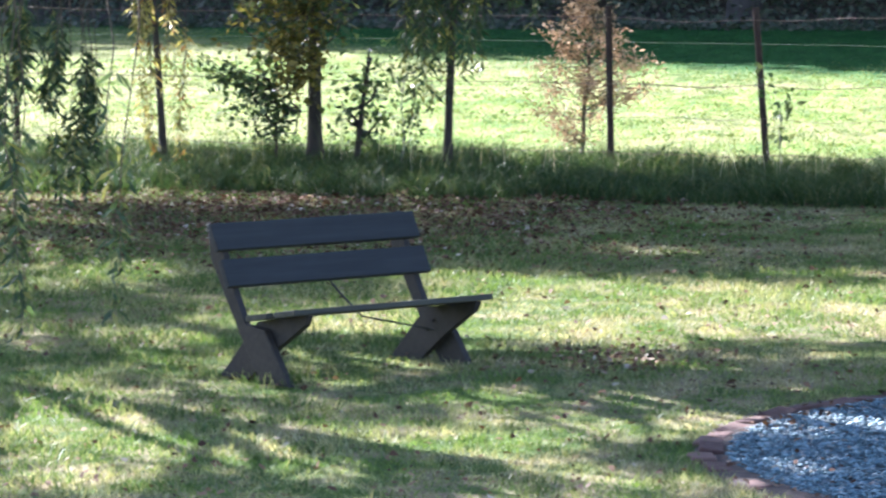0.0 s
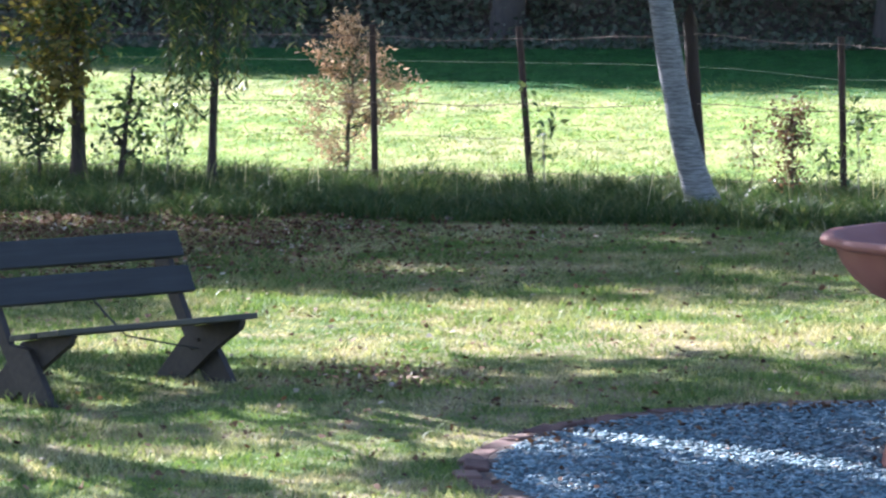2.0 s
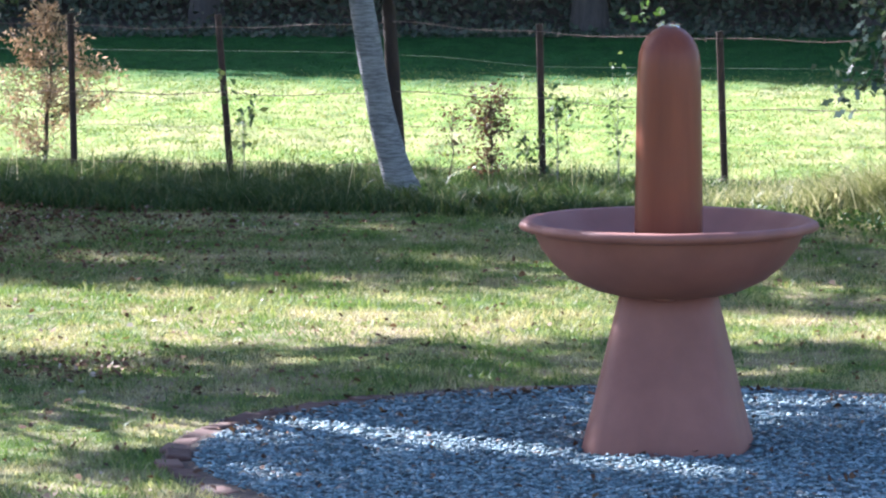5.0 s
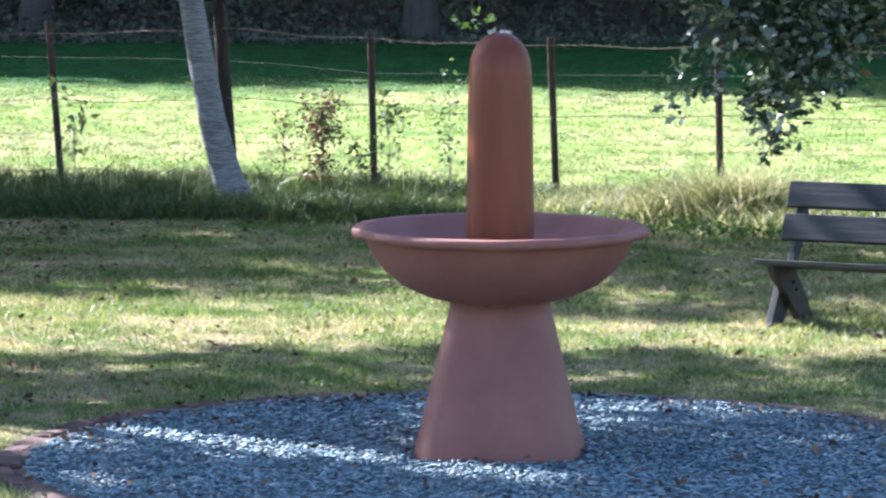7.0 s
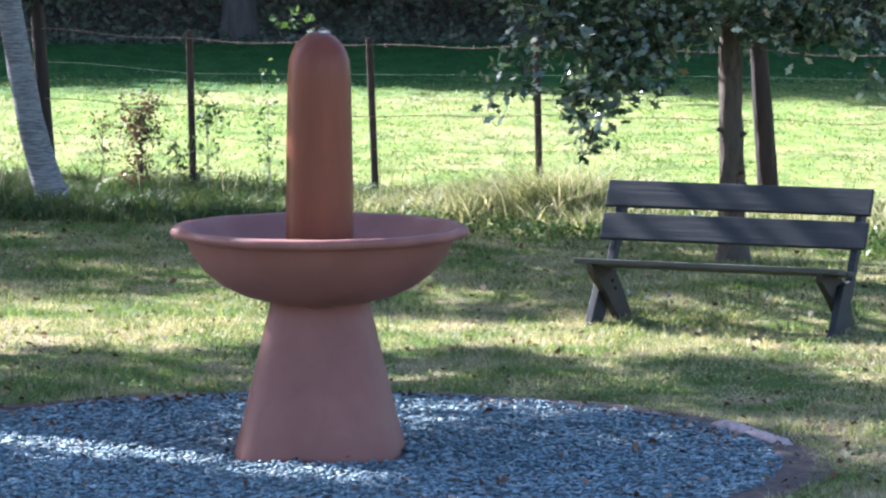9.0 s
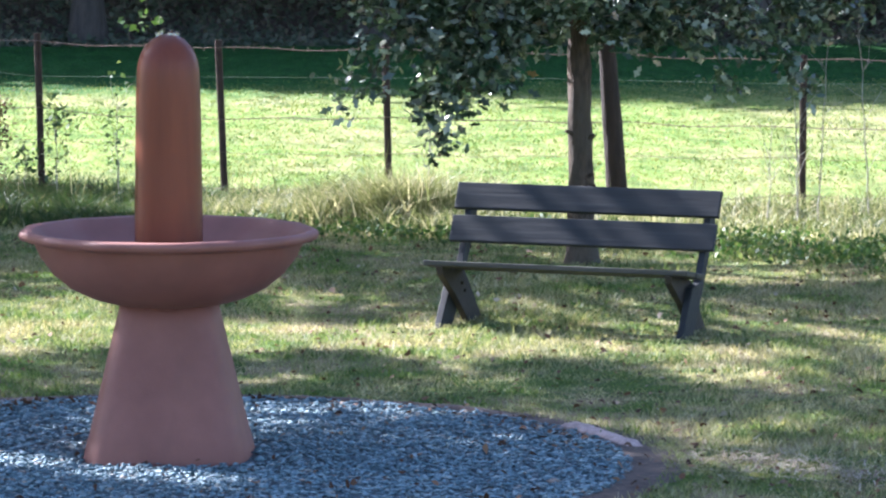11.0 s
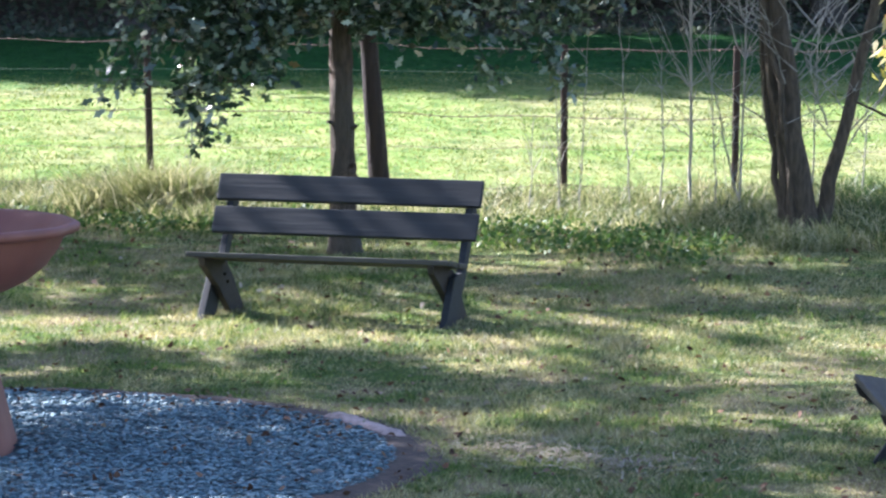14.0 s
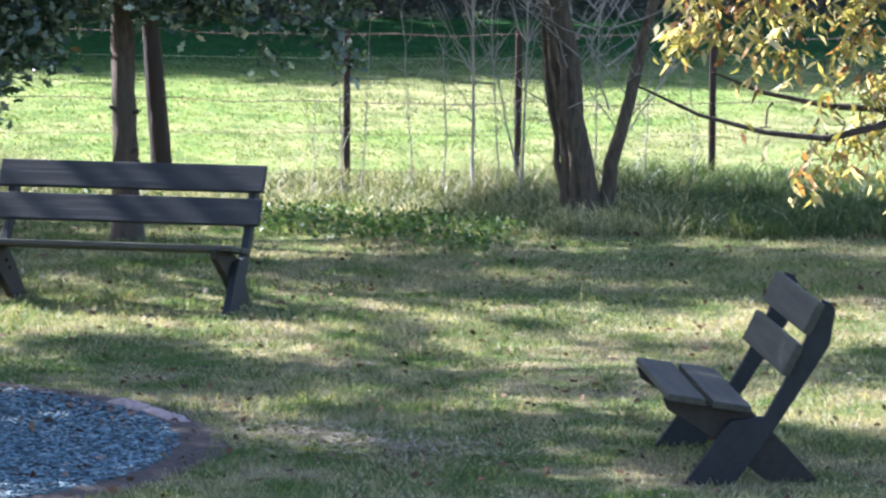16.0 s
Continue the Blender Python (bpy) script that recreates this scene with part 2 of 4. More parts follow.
M_DARKBARK = bark("woodland_bark", (0.03, 0.027, 0.022), (0.09, 0.075, 0.06))
M_BARK = bark("rough_bark", (0.022, 0.017, 0.014), (0.085, 0.066, 0.053), 28.0)
M_OAKBARK = bark("oak_bark", (0.010, 0.008, 0.006), (0.15, 0.105, 0.068), 36.0, moss=(0.09, 0.08, 0.055))
M_PALE = bark("pale_ringed_bark", (0.065, 0.066, 0.066), (0.42, 0.43, 0.43), 13.0, rings=True)
M_TWIG = bark("pale_twig_bark", (0.16, 0.14, 0.105), (0.52, 0.48, 0.40), 30.0)
M_STEM = bark("grey_stem_bark", (0.02, 0.016, 0.011), (0.15, 0.115, 0.075), 40.0)
M_TERRA = painted_concrete()
M_WET = wet_terracotta()
M_WOOD = bench_wood("dark_stained_wood", (0.009, 0.0112, 0.0118), (0.0205, 0.0235, 0.0245))
M_LEG = bench_wood("brown_leg_wood", (0.0135, 0.0112, 0.0088), (0.034, 0.027, 0.0205))
M_SEAT = bench_wood("weathered_wood", (0.024, 0.0235, 0.017), (0.068, 0.065, 0.046))
M_BOARD = bench_wood("half_weathered_wood", (0.025, 0.025, 0.017), (0.058, 0.057, 0.039))
M_POST = plain("rusty_steel", (0.07, 0.045, 0.035), 0.7, 0.3)
M_TIMBER = bark("old_post_timber", (0.012, 0.008, 0.007), (0.042, 0.025, 0.018), 22.0)
M_WIRE = plain("barbed_wire", (0.20, 0.14, 0.11), 0.75, 0.1)
M_TAPE = plain("pale_wire", (0.24, 0.28, 0.22), 0.7)
M_BOLT = plain("rusty_bolt", (0.03, 0.025, 0.022), 0.6, 0.5)
M_GRAVEL = island_stone("blue_grey_chippings", [(0.0, (0.034, 0.068, 0.082)), (0.45, (0.112, 0.215, 0.255)), (0.85, (0.23, 0.35, 0.39)), (0.96, (0.33, 0.42, 0.43)), (1.0, (0.28, 0.20, 0.14))])
M_BED = plain("gravel_bed", (0.07, 0.095, 0.105), 0.9, 0.0, 0.5, 60.0)
M_BRICK = brick_material()
M_PALEBRICK = plain("pale_worn_brick", (0.38, 0.29, 0.26), 0.9, 0.0, 0.4, 20.0)
M_STRIP = plain("brown_edging", (0.13, 0.095, 0.075), 0.9, 0.0, 0.45, 22.0)
M_WATER = water_material()
M_CORD = plain("dark_cable", (0.03, 0.03, 0.03), 0.5)


# ---------------------------------------------------------------- mesh helpers
def part(name, bm, material, parent=None, label=""):
    me = bpy.data.meshes.new(name)
    bm.to_mesh(me)
    bm.free()
    return part_mesh(name, me, material, parent, label)


def part_mesh(name, me, material, parent=None, label=""):
    me.materials.append(material)
    ob = new(name, me)
    if parent is not None:
        ob.parent = parent
    if label:
        tagged(ob, label)
    return ob


def polys(name, V, smooth=False):
    """A mesh of separate faces: V is n x k x 3."""
    n, k = V.shape[:2]
    me = bpy.data.meshes.new(name)
    me.vertices.add(n * k)
    me.vertices.foreach_set("co", V.reshape(-1).astype(np.float32))
    me.loops.add(n * k)
    me.loops.foreach_set("vertex_index", np.arange(n * k, dtype=np.int32))
    me.polygons.add(n)
    me.polygons.foreach_set("loop_start", np.arange(0, n * k, k, dtype=np.int32))
    me.polygons.foreach_set("loop_total", np.full(n, k, dtype=np.int32))
    me.update(calc_edges=True)
    return me


def solids(name, V, faces):
    """n copies of one small closed shape: V is n x k x 3, faces index into k."""
    n, k = V.shape[:2]
    F = np.array(faces, dtype=np.int32)
    idx = (np.arange(n, dtype=np.int32)[:, None, None] * k + F[None]).reshape(-1)
    m, s = F.shape
    me = bpy.data.meshes.new(name)
    me.vertices.add(n * k)
    me.vertices.foreach_set("co", V.reshape(-1).astype(np.float32))
    me.loops.add(n * m * s)
    me.loops.foreach_set("vertex_index", idx)
    me.polygons.add(n * m)
    me.polygons.foreach_set("loop_start", np.arange(0, n * m * s, s, dtype=np.int32))
    me.polygons.foreach_set("loop_total", np.full(n * m, s, dtype=np.int32))
    me.update(calc_edges=True)
    return me


def unit(v):
    return v / np.maximum(np.linalg.norm(v, axis=-1, keepdims=True), 1e-9)


def leaves(rng, P, size, width, droop=0.0, jitter=0.35):
    """Rhombic leaves at the points P: size long, width across, droop pulls the tip down."""
    n = len(P)
    d = unit(rng.normal(size=(n, 3)))
    d[:, 2] = d[:, 2] * (1 - droop) - droop
    d = unit(d)
    s = unit(np.cross(d, rng.normal(size=(n, 3))))
    L = size * (1 + jitter * rng.uniform(-1, 1, (n, 1)))
    W = width * (1 + jitter * rng.uniform(-1, 1, (n, 1)))
    nrm = np.cross(d, s) * L * 0.12
    return np.stack([P, P + d * L * 0.45 + s * W * 0.5 + nrm, P + d * L, P + d * L * 0.45 - s * W * 0.5 + nrm], 1)


def lobed_leaves(rng, P, size, droop=0.3):
    """Oak leaves: eight-cornered with a lobed outline."""
    n = len(P)
    d = unit(rng.normal(size=(n, 3)))
    d[:, 2] = d[:, 2] * (1 - droop) - droop
    d = unit(d)
    s = unit(np.cross(d, rng.normal(size=(n, 3))))
    L = size * (1 + 0.35 * rng.uniform(-1, 1, (n, 1)))
    prof = [(0, 0), (0.16, 0.05), (0.30, 0.22), (0.42, 0.10), (0.62, 0.30), (0.74, 0.12), (1.0, 0.03), (0.76, -0.12), (0.64, -0.29), (0.44, -0.10), (0.31, -0.21), (0.16, -0.05)]
    return np.stack([P + d * L * a + s * L * b for a, b in prof], 1)


def clumps(rng, centre, radii, n_clumps, n_leaves, spread, hollow=0.45):
    """Points in clumps through an ellipsoid, denser to its outside."""
    c = unit(rng.normal(size=(n_clumps, 3))) * (hollow + (1 - hollow) * rng.uniform(0, 1, (n_clumps, 1)) ** 0.6)
    c = np.array(centre) + c * np.array(radii)
    r = spread * rng.uniform(0.6, 1.4, (n_clumps, 1))
    which = rng.integers(0, n_clumps, n_leaves)
    return c[which] + rng.normal(size=(n_leaves, 3)) * r[which] * np.array([1, 1, 0.6]), c


def tube(bm, pts, radii, sides=8, rough=0.0, seed=0):
    """A tapered limb along pts."""
    rnd = random.Random(seed)
    rings = []
    pts = [Vector(p) for p in pts]
    for i, (p, r) in enumerate(zip(pts, radii)):
        t = (pts[min(i + 1, len(pts) - 1)] - pts[max(i - 1, 0)]).normalized()
        a = t.cross(Vector((0.3, 1, 0.2))).normalized()
        b = t.cross(a)
        ring = []
        for k in range(sides):
            ang = 2 * math.pi * k / sides
            rr = r * (1 + rough * rnd.uniform(-1, 1))
            ring.append(bm.verts.new(p + (a * math.cos(ang) + b * math.sin(ang)) * rr))
        rings.append(ring)
    for r0, r1 in zip(rings, rings[1:]):
        for k in range(sides):
            f = bm.faces.new((r0[k], r0[(k + 1) % sides], r1[(k + 1) % sides], r1[k]))
            f.smooth = True
    bm.faces.new(rings[0])
    bm.faces.new(rings[-1][::-1])


def wiggle(rng, a, b, n, amount):
    a, b = np.array(a, float), np.array(b, float)
    t = np.linspace(0, 1, n)[:, None]
    off = rng.normal(size=(n, 3)) * amount
    off[0] = off[-1] = 0
    return a + (b - a) * t + off


def box(bm, x0, x1, y0, y1, z0, z1, bevel=0.0):
    vs = [bm.verts.new((x, y, z)) for x in (x0, x1) for y in (y0, y1) for z in (z0, z1)]
    fs = [bm.faces.new([vs[i] for i in q]) for q in ((0, 1, 3, 2), (4, 6, 7, 5), (0, 4, 5, 1), (2, 3, 7, 6), (0, 2, 6, 4), (1, 5, 7, 3))]
    if bevel:
        bmesh.ops.bevel(bm, geom=list({e for f in fs for e in f.edges}), offset=bevel, segments=2, affect="EDGES", profile=0.5)


def prism(bm, outline, x0, x1, bevel=0.0):
    """A board cut to outline (y, z), from x0 to x1."""
    a = [bm.verts.new((x0, y, z)) for y, z in outline]
    b = [bm.verts.new((x1, y, z)) for y, z in outline]
    n = len(outline)
    fs = [bm.faces.new(a), bm.faces.new(b[::-1])]
    for i in range(n):
        fs.append(bm.faces.new((a[i], b[i], b[(i + 1) % n], a[(i + 1) % n])))
    bmesh.ops.recalc_face_normals(bm, faces=fs)
    if bevel:
        bmesh.ops.bevel(bm, geom=list({e for f in fs for e in f.edges}), offset=bevel, segments=2, affect="EDGES", profile=0.5)


def lathe(bm, profile, sides, shape=None):
    """Turned form; shape(angle, z) scales the radius."""
    rings = []
    for r, z in profile:
        ring = []
        for k in range(sides):
            a = 2 * math.pi * k / sides
            s = shape(a, z) if shape else 1.0
            ring.append(bm.verts.new((r * s * math.cos(a), r * s * math.sin(a), z)))
        rings.append(ring)
    for r0, r1 in zip(rings, rings[1:]):
        for k in range(sides):
            f = bm.faces.new((r0[k], r0[(k + 1) % sides], r1[(k + 1) % sides], r1[k]))
            f.smooth = True
    bm.faces.new(rings[0][::-1])
    bm.faces.new(rings[-1])


def fence_y(x):
    return 33.4 - 0.2 * (x + 1)


# ---------------------------------------------------------------- ground
POND = (-0.05, 19.76)      # middle of the gravel circle
POND_R = 2.30
bm = bmesh.new()
S = 600
vs = [bm.verts.new(p) for p in ((-S, -S, 0), (S, -S, 0), (S, S, 0), (-S, S, 0))]
bm.faces.new(vs)
tagged(part("ground", bm, M_GROUND), "short autumn lawn, part green and part straw, with a meadow beyond", "ground", kind="structure")


# ---------------------------------------------------------------- fountain
def fountain():
    root = tagged(new("fountain"), "terracotta-painted fountain with shallow bowl and wet rounded column", "fountain")
    root.location = (-0.022, 20.02, 0)

    def squarish(power):
        def f(a, z):
            a += radians(7)
            return (abs(math.cos(a)) ** power + abs(math.sin(a)) ** power) ** (-1 / power)
        return f

    bm = bmesh.new()
    lathe(bm, [(0.394, 0.0), (0.394, 0.012), (0.357, 0.16), (0.317, 0.33), (0.278, 0.5), (0.241, 0.66), (0.216, 0.77)], 64, squarish(4.2))
    part("pedestal", bm, M_TERRA, root)

    def wavy(a, z):
        w = 2 * math.pi / 13
        facet = math.cos(w / 2) / math.cos((a + 0.1) % w - w / 2) - 0.985
        return 1 + (0.75 * facet + 0.006 * math.cos(4 * a + 1)) * min(1, max(0, (z - 0.90) * 8))

    bm = bmesh.new()
    lathe(bm, [(0.10, 0.715), (0.24, 0.728), (0.36, 0.758), (0.465, 0.808), (0.55, 0.878), (0.605, 0.955), (0.632, 1.02), (0.64, 1.036), (0.672, 1.034), (0.698, 1.042), (0.706, 1.06),
               (0.702, 1.078), (0.676, 1.087), (0.648, 1.078), (0.605, 1.035), (0.525, 0.97), (0.40, 0.915), (0.22, 0.89), (0.08, 0.885)], 96, wavy)
    part("bowl", bm, M_TERRA, root)

    def column(a, z):
        p = 2.5
        return (abs(math.cos(a)) ** p + abs(math.sin(a)) ** p) ** (-1 / p) * (1 + 0.006 * math.sin(5 * z + 2 * a))

    bm = bmesh.new()
    prof = [(0.163, 0.86), (0.162, 1.0), (0.160, 1.2), (0.157, 1.4), (0.154, 1.6), (0.151, 1.74), (0.147, 1.83)]
    prof += [(0.147 * math.cos(t), 1.83 + 0.178 * math.sin(t)) for t in (0.25, 0.5, 0.75, 1.0, 1.2, 1.38, 1.5)]
    lathe(bm, prof, 56, column)
    part("column", bm, M_WET, root, "wet rust-coloured column with a rounded top")
    # mortar dribble under the bowl
    bm = bmesh.new()
    bmesh.ops.create_uvsphere(bm, u_segments=14, v_segments=8, radius=1.0)
    rnd = random.Random(4)
    for v in bm.verts:
        v.co = Vector((v.co.x * 0.06, v.co.y * 0.02, v.co.z * 0.014)) * (1 + 0.25 * rnd.uniform(-1, 1)) + Vector((-0.02, -0.25, 0.735))
    for f in bm.faces:
        f.smooth = True
    part("mortar_joint", bm, M_TERRA, root)
    # water that wells up at the top
    rnd = random.Random(7)
    for k in range(8):
        bm = bmesh.new()
        ball = bmesh.ops.create_icosphere(bm, subdivisions=2, radius=rnd.uniform(0.006, 0.014))["verts"]
        o = Vector((rnd.uniform(-0.05, 0.045), rnd.uniform(-0.04, 0.04), 2.004 + rnd.uniform(0, 0.014)))
        st = Vector((rnd.uniform(1, 1.6), rnd.uniform(1, 1.5), rnd.uniform(0.8, 1.6)))
        for v in ball:
            v.co = Vector((v.co.x * st.x, v.co.y * st.y, v.co.z * st.z)) + o
        for f in bm.faces:
            f.smooth = True
        part("water_bubble", bm, M_WATER, root, "clear water welling over the top")


fountain()


# ---------------------------------------------------------------- benches
def bench(place, turn, length, label, board=M_WOOD, tilt=0.0, tall=0.077):
    """Crossed-board garden bench: local x runs along it, -y is where one faces."""
    root = tagged(new("garden_bench"), label, "bench", "benches round the fountain")
    half = length / 2
    leg_x = half - 0.10
    back_leg = [(-0.275, 0.0), (-0.05, 0.0), (0.125, 0.24), (0.368, 0.62), (0.392, 0.775), (0.374, 0.805), (0.335, 0.82), (0.205, 0.52), (0.08, 0.30), (-0.07, 0.285)]
    seat_leg = [(0.11, 0.0), (0.338, 0.0), (0.115, 0.24), (0.03, 0.318), (-0.365, 0.382), (-0.345, 0.33), (-0.13, 0.19)]
    for s in (-1, 1):
        bm = bmesh.new()
        x = s * leg_x
        prism(bm, back_leg, x, x + s * 0.042, 0.004)
        part("back_leg", bm, M_LEG if tilt else M_WOOD, root)
        bm = bmesh.new()
        prism(bm, seat_leg, x - s * 0.045, x - s * 0.003, 0.004)
        leg = part("seat_leg", bm, M_LEG, root)
        for y, z in ((-0.03, 0.25), (0.02, 0.20)):
            bm = bmesh.new()
            tube(bm, [(x - s * 0.060, y, z), (x - s * 0.045, y, z)], (0.011, 0.011), 8)
            part("bolt", bm, M_BOLT, leg)
    # seat planks rise towards the front
    ty, tz = -0.987, 0.16
    for k, u in enumerate((0.02, 0.225)):
        bm = bmesh.new()
        box(bm, -half + 0.02 * k, half - 0.01, -0.085, 0.085, 0.0, 0.032, 0.005)
        m = Matrix.Translation((0, 0.02 + ty * (u + 0.0925 - 0.02), 0.318 + tz * (u + 0.0925 - 0.02) + 0.004)) @ Matrix.Rotation(-math.atan2(tz, -ty), 4, "X")
        bmesh.ops.transform(bm, matrix=m, verts=bm.verts)
        part("seat_plank", bm, M_SEAT, root, "weathered grey-brown seat plank")
    # back boards lean on the front of the posts
    d = Vector((0, 0.26, 0.518)).normalized()
    nrm = Vector((0, -d.z, d.y))
    for s0 in (0.215 - (tall - 0.077), 0.42):
        bm = bmesh.new()
        box(bm, -half, half, 0.0, 0.036, -tall, tall, 0.006)
        c = Vector((0, 0.083, 0.294)) + d * (s0 + 0.072) + nrm * 0.038
        m = Matrix.Translation(c) @ Matrix.Rotation(-math.atan2(d.y, d.z), 4, "X")
        bmesh.ops.transform(bm, matrix=m, verts=bm.verts)
        part("back_board", bm, board, root)
    root.matrix_world = pose(*place, 0, tilt, turn)
    return root


b1 = bench((-4.546, 21.994, -0.006), 53.4, 1.45, "dark-stained wooden bench with crossed legs in dappled shade", tilt=1.3)
bm = bmesh.new()
tube(bm, [(-0.02, 0.16, 0.50), (0.04, 0.13, 0.42), (0.10, 0.02, 0.30), (0.58, -0.03, 0.20)], (0.006, 0.006, 0.005, 0.005), 6)
part("brace_wire", bm, M_CORD, b1, "thin dark brace wire under the seat")
bench((2.355, 24.86, 0), -24.0, 1.66, "dark-stained wooden bench with crossed legs beside the oak", tall=0.084)
bench((4.54, 18.558, 0), -95.8, 1.24, "dark-stained wooden bench with crossed legs and weathered planks", M_BOARD)


# ---------------------------------------------------------------- fence
def fence():
    root = tagged(new("wire_fence"), "rusty barbed-wire fence on steel pickets and old timber posts", "fence")
    rng = np.random.default_rng(11)
    pickets = [(-10.2, 1.25, 0.0), (-4.87, 1.36, -0.02), (-3.56, 1.36, -0.10), (-1.03, 1.31, -0.03), (0.405, 1.27, -0.05),
               (1.68, 1.26, -0.03), (4.83, 1.20, 0.0), (6.12, 1.20, 0.01), (7.59, 1.18, 0.0), (8.95, 1.2, 0.02), (10.3, 1.2, 0.0), (-11.6, 1.25, 0.02)]
    for x, h, lean in pickets:
        bm = bmesh.new()
        # star picket: three fins
        top = Vector((lean, 0, h))
        for a in (90, 210, 330):
            dx, dy = math.cos(radians(a)) * 0.030, math.sin(radians(a)) * 0.030
            nx, ny = -dy * 0.16, dx * 0.16
            low = [bm.verts.new((px, py, 0)) for px, py in ((nx, ny), (dx + nx, dy + ny), (dx - nx, dy - ny), (-nx, -ny))]
            up = [bm.verts.new(top + Vector((px, py, 0))) for px, py in ((nx, ny), (dx + nx, dy + ny), (dx - nx, dy - ny), (-nx, -ny))]
            for k in range(4):
                bm.faces.new((low[k], low[(k + 1) % 4], up[(k + 1) % 4], up[k]))
            bm.faces.new(up)
        ob = part("picket", bm, M_POST, root)
        ob.location = (x, fence_y(x), 0)
    for x, h, r, lean, seed in ((-2.19, 1.50, 0.062, -0.08, 3), (3.44, 1.30, 0.078, -0.10, 5)):
        bm = bmesh.new()
        n = 9
        tube(bm, [(lean * i / (n - 1), 0, h * i / (n - 1)) for i in range(n)], [r * (1.12 - 0.25 * i / (n - 1)) for i in range(n)], 14, 0.05, seed)
        for v in bm.verts:
            if v.co.z > h - 0.02:
                v.co.z += 0.06 * math.sin(v.co.x * 60)
        ob = part("timber_post", bm, M_TIMBER, root, "split weathered timber post")
        ob.location = (x, fence_y(x) + 0.02, 0)
    xs = sorted([p[0] for p in pickets] + [-2.19, 3.44])
    at = (-12.0, -3.6, -2.2, -1.05, 0.4, 2.2, 4.9, 10.5)
    levels = ((0.18, 0.17, 0.17, 0.13, 0.11, 0.115, 0.12, 0.13), (0.45, 0.46, 0.50, 0.485, 0.40, 0.40, 0.41, 0.39), (0.71, 0.73, 0.77, 0.725, 0.66, 0.685, 0.65, 0.67), (1.28, 1.26, 1.32, 1.245, 1.22, 1.22, 1.17, 1.16))
    for lvl, heights in enumerate(levels):
        bm = bmesh.new()
        pts = []
        for a, b in zip(xs, xs[1:]):
            sag = rng.uniform(0.0, 0.03)
            for k in range(8):
                t = k / 8
                x = a + (b - a) * t
                pts.append((x, fence_y(x) - 0.035, np.interp(x, at, heights) - sag * 4 * t * (1 - t) + 0.008 * math.sin(7 * x + lvl)))
        tube(bm, pts, [0.0035 if lvl != 1 else 0.002] * len(pts), 5)
        if lvl != 1:
            x = xs[0]
            while x < xs[-1]:
                for s in (-1, 1):
                    p = Vector((x, fence_y(x) - 0.035, np.interp(x, at, heights) + 0.008 * math.sin(7 * x + lvl) - 0.01))
                    o = Vector((0.008 * s, rng.uniform(-0.01, 0.01), 0.014))
                    tube(bm, [p - o, p + o], (0.0018, 0.0018), 4)
                x += 0.115
        part("wire", bm, M_WIRE, root)


fence()


def meadow_wire():
    """A single pale wire on thin rods, strung across the meadow."""
    root = tagged(new("electric_fence"), "pale electric fence wire on thin rods in the meadow", "fence")
    at, z = (-14.0, -3.3, -2.19, -1.28, 3.5, 5.6, 14.0), (0.80, 0.70, 0.655, 0.56, 0.53, 0.48, 0.40)
    bm = bmesh.new()
    xs = np.linspace(-14, 14, 120)
    tube(bm, [(x, 40.0, np.interp(x, at, z)) for x in xs], [0.0014] * len(xs), 5)
    part("wire", bm, M_TAPE, root)
    for x in (-14.0, 14.0):
        bm = bmesh.new()
        tube(bm, [(x, 40.0, 0.0), (x, 40.0, np.interp(x, at, z) + 0.06)], (0.008, 0.006), 6)
        part("rod", bm, M_POST, root)


meadow_wire()


# ---------------------------------------------------------------- trees
def tree(name, label, category="tree"):
    return tagged(new(name), label, category)


def rod(name, pts, radii, sides, material, parent):
    bm = bmesh.new()
    tube(bm, pts, radii, sides)
    return part(name, bm, material, parent)


def crown_tree(name, label, base, lean, height, r, crowns, bark_m, leaf_m, seed, size=0.12, width=0.07, droop=0.2, lobed=False, rough=0.08, trunk_sides=14, sweep=0.0, limbs=14):
    """Trunk with limbs and a crown of loose leaf clumps. crowns: (centre, radii, clumps, leaves, spread)."""
    rng = np.random.default_rng(seed)
    root = tree(name, label)
    bm = bmesh.new()
    n = 16 if not sweep else 30
    pts, rad = [], []
    for i in range(n):
        t = i / (n - 1)
        pts.append((base[0] + lean[0] * t + (0.03 * math.sin(5 * t + seed) if not sweep else sweep * math.exp(-height * t / 0.45)), base[1] + lean[1] * t, height * t))
        rad.append(r * (1.0 - 0.55 * t) * (1.0 + 0.45 * math.exp(-height * t / 0.12)))
    tube(bm, pts, rad, trunk_sides, rough, seed)
    part("trunk", bm, bark_m, root)
    allp = []
    for centre, radii, nc, nl, spread in crowns:
        P, c = clumps(rng, centre, radii, nc, nl, spread)
        allp.append(P)
        for tip in c[:: max(1, nc // limbs)]:
            k = int(rng.integers(n // 2, n))
            mid = wiggle(rng, pts[k - 1], tip, 6, 0.08)
            mid[:, 2] += np.sin(np.linspace(0, np.pi, 6)) * 0.25
            rod("limb", mid, np.linspace(r * 0.35, r * 0.09, 6), 6, bark_m, root)
    P = np.concatenate(allp)
    V = lobed_leaves(rng, P, size, droop) if lobed else leaves(rng, P, size, width, droop)
    part_mesh("crown", polys("crown", V), leaf_m, root)
    return root, rng


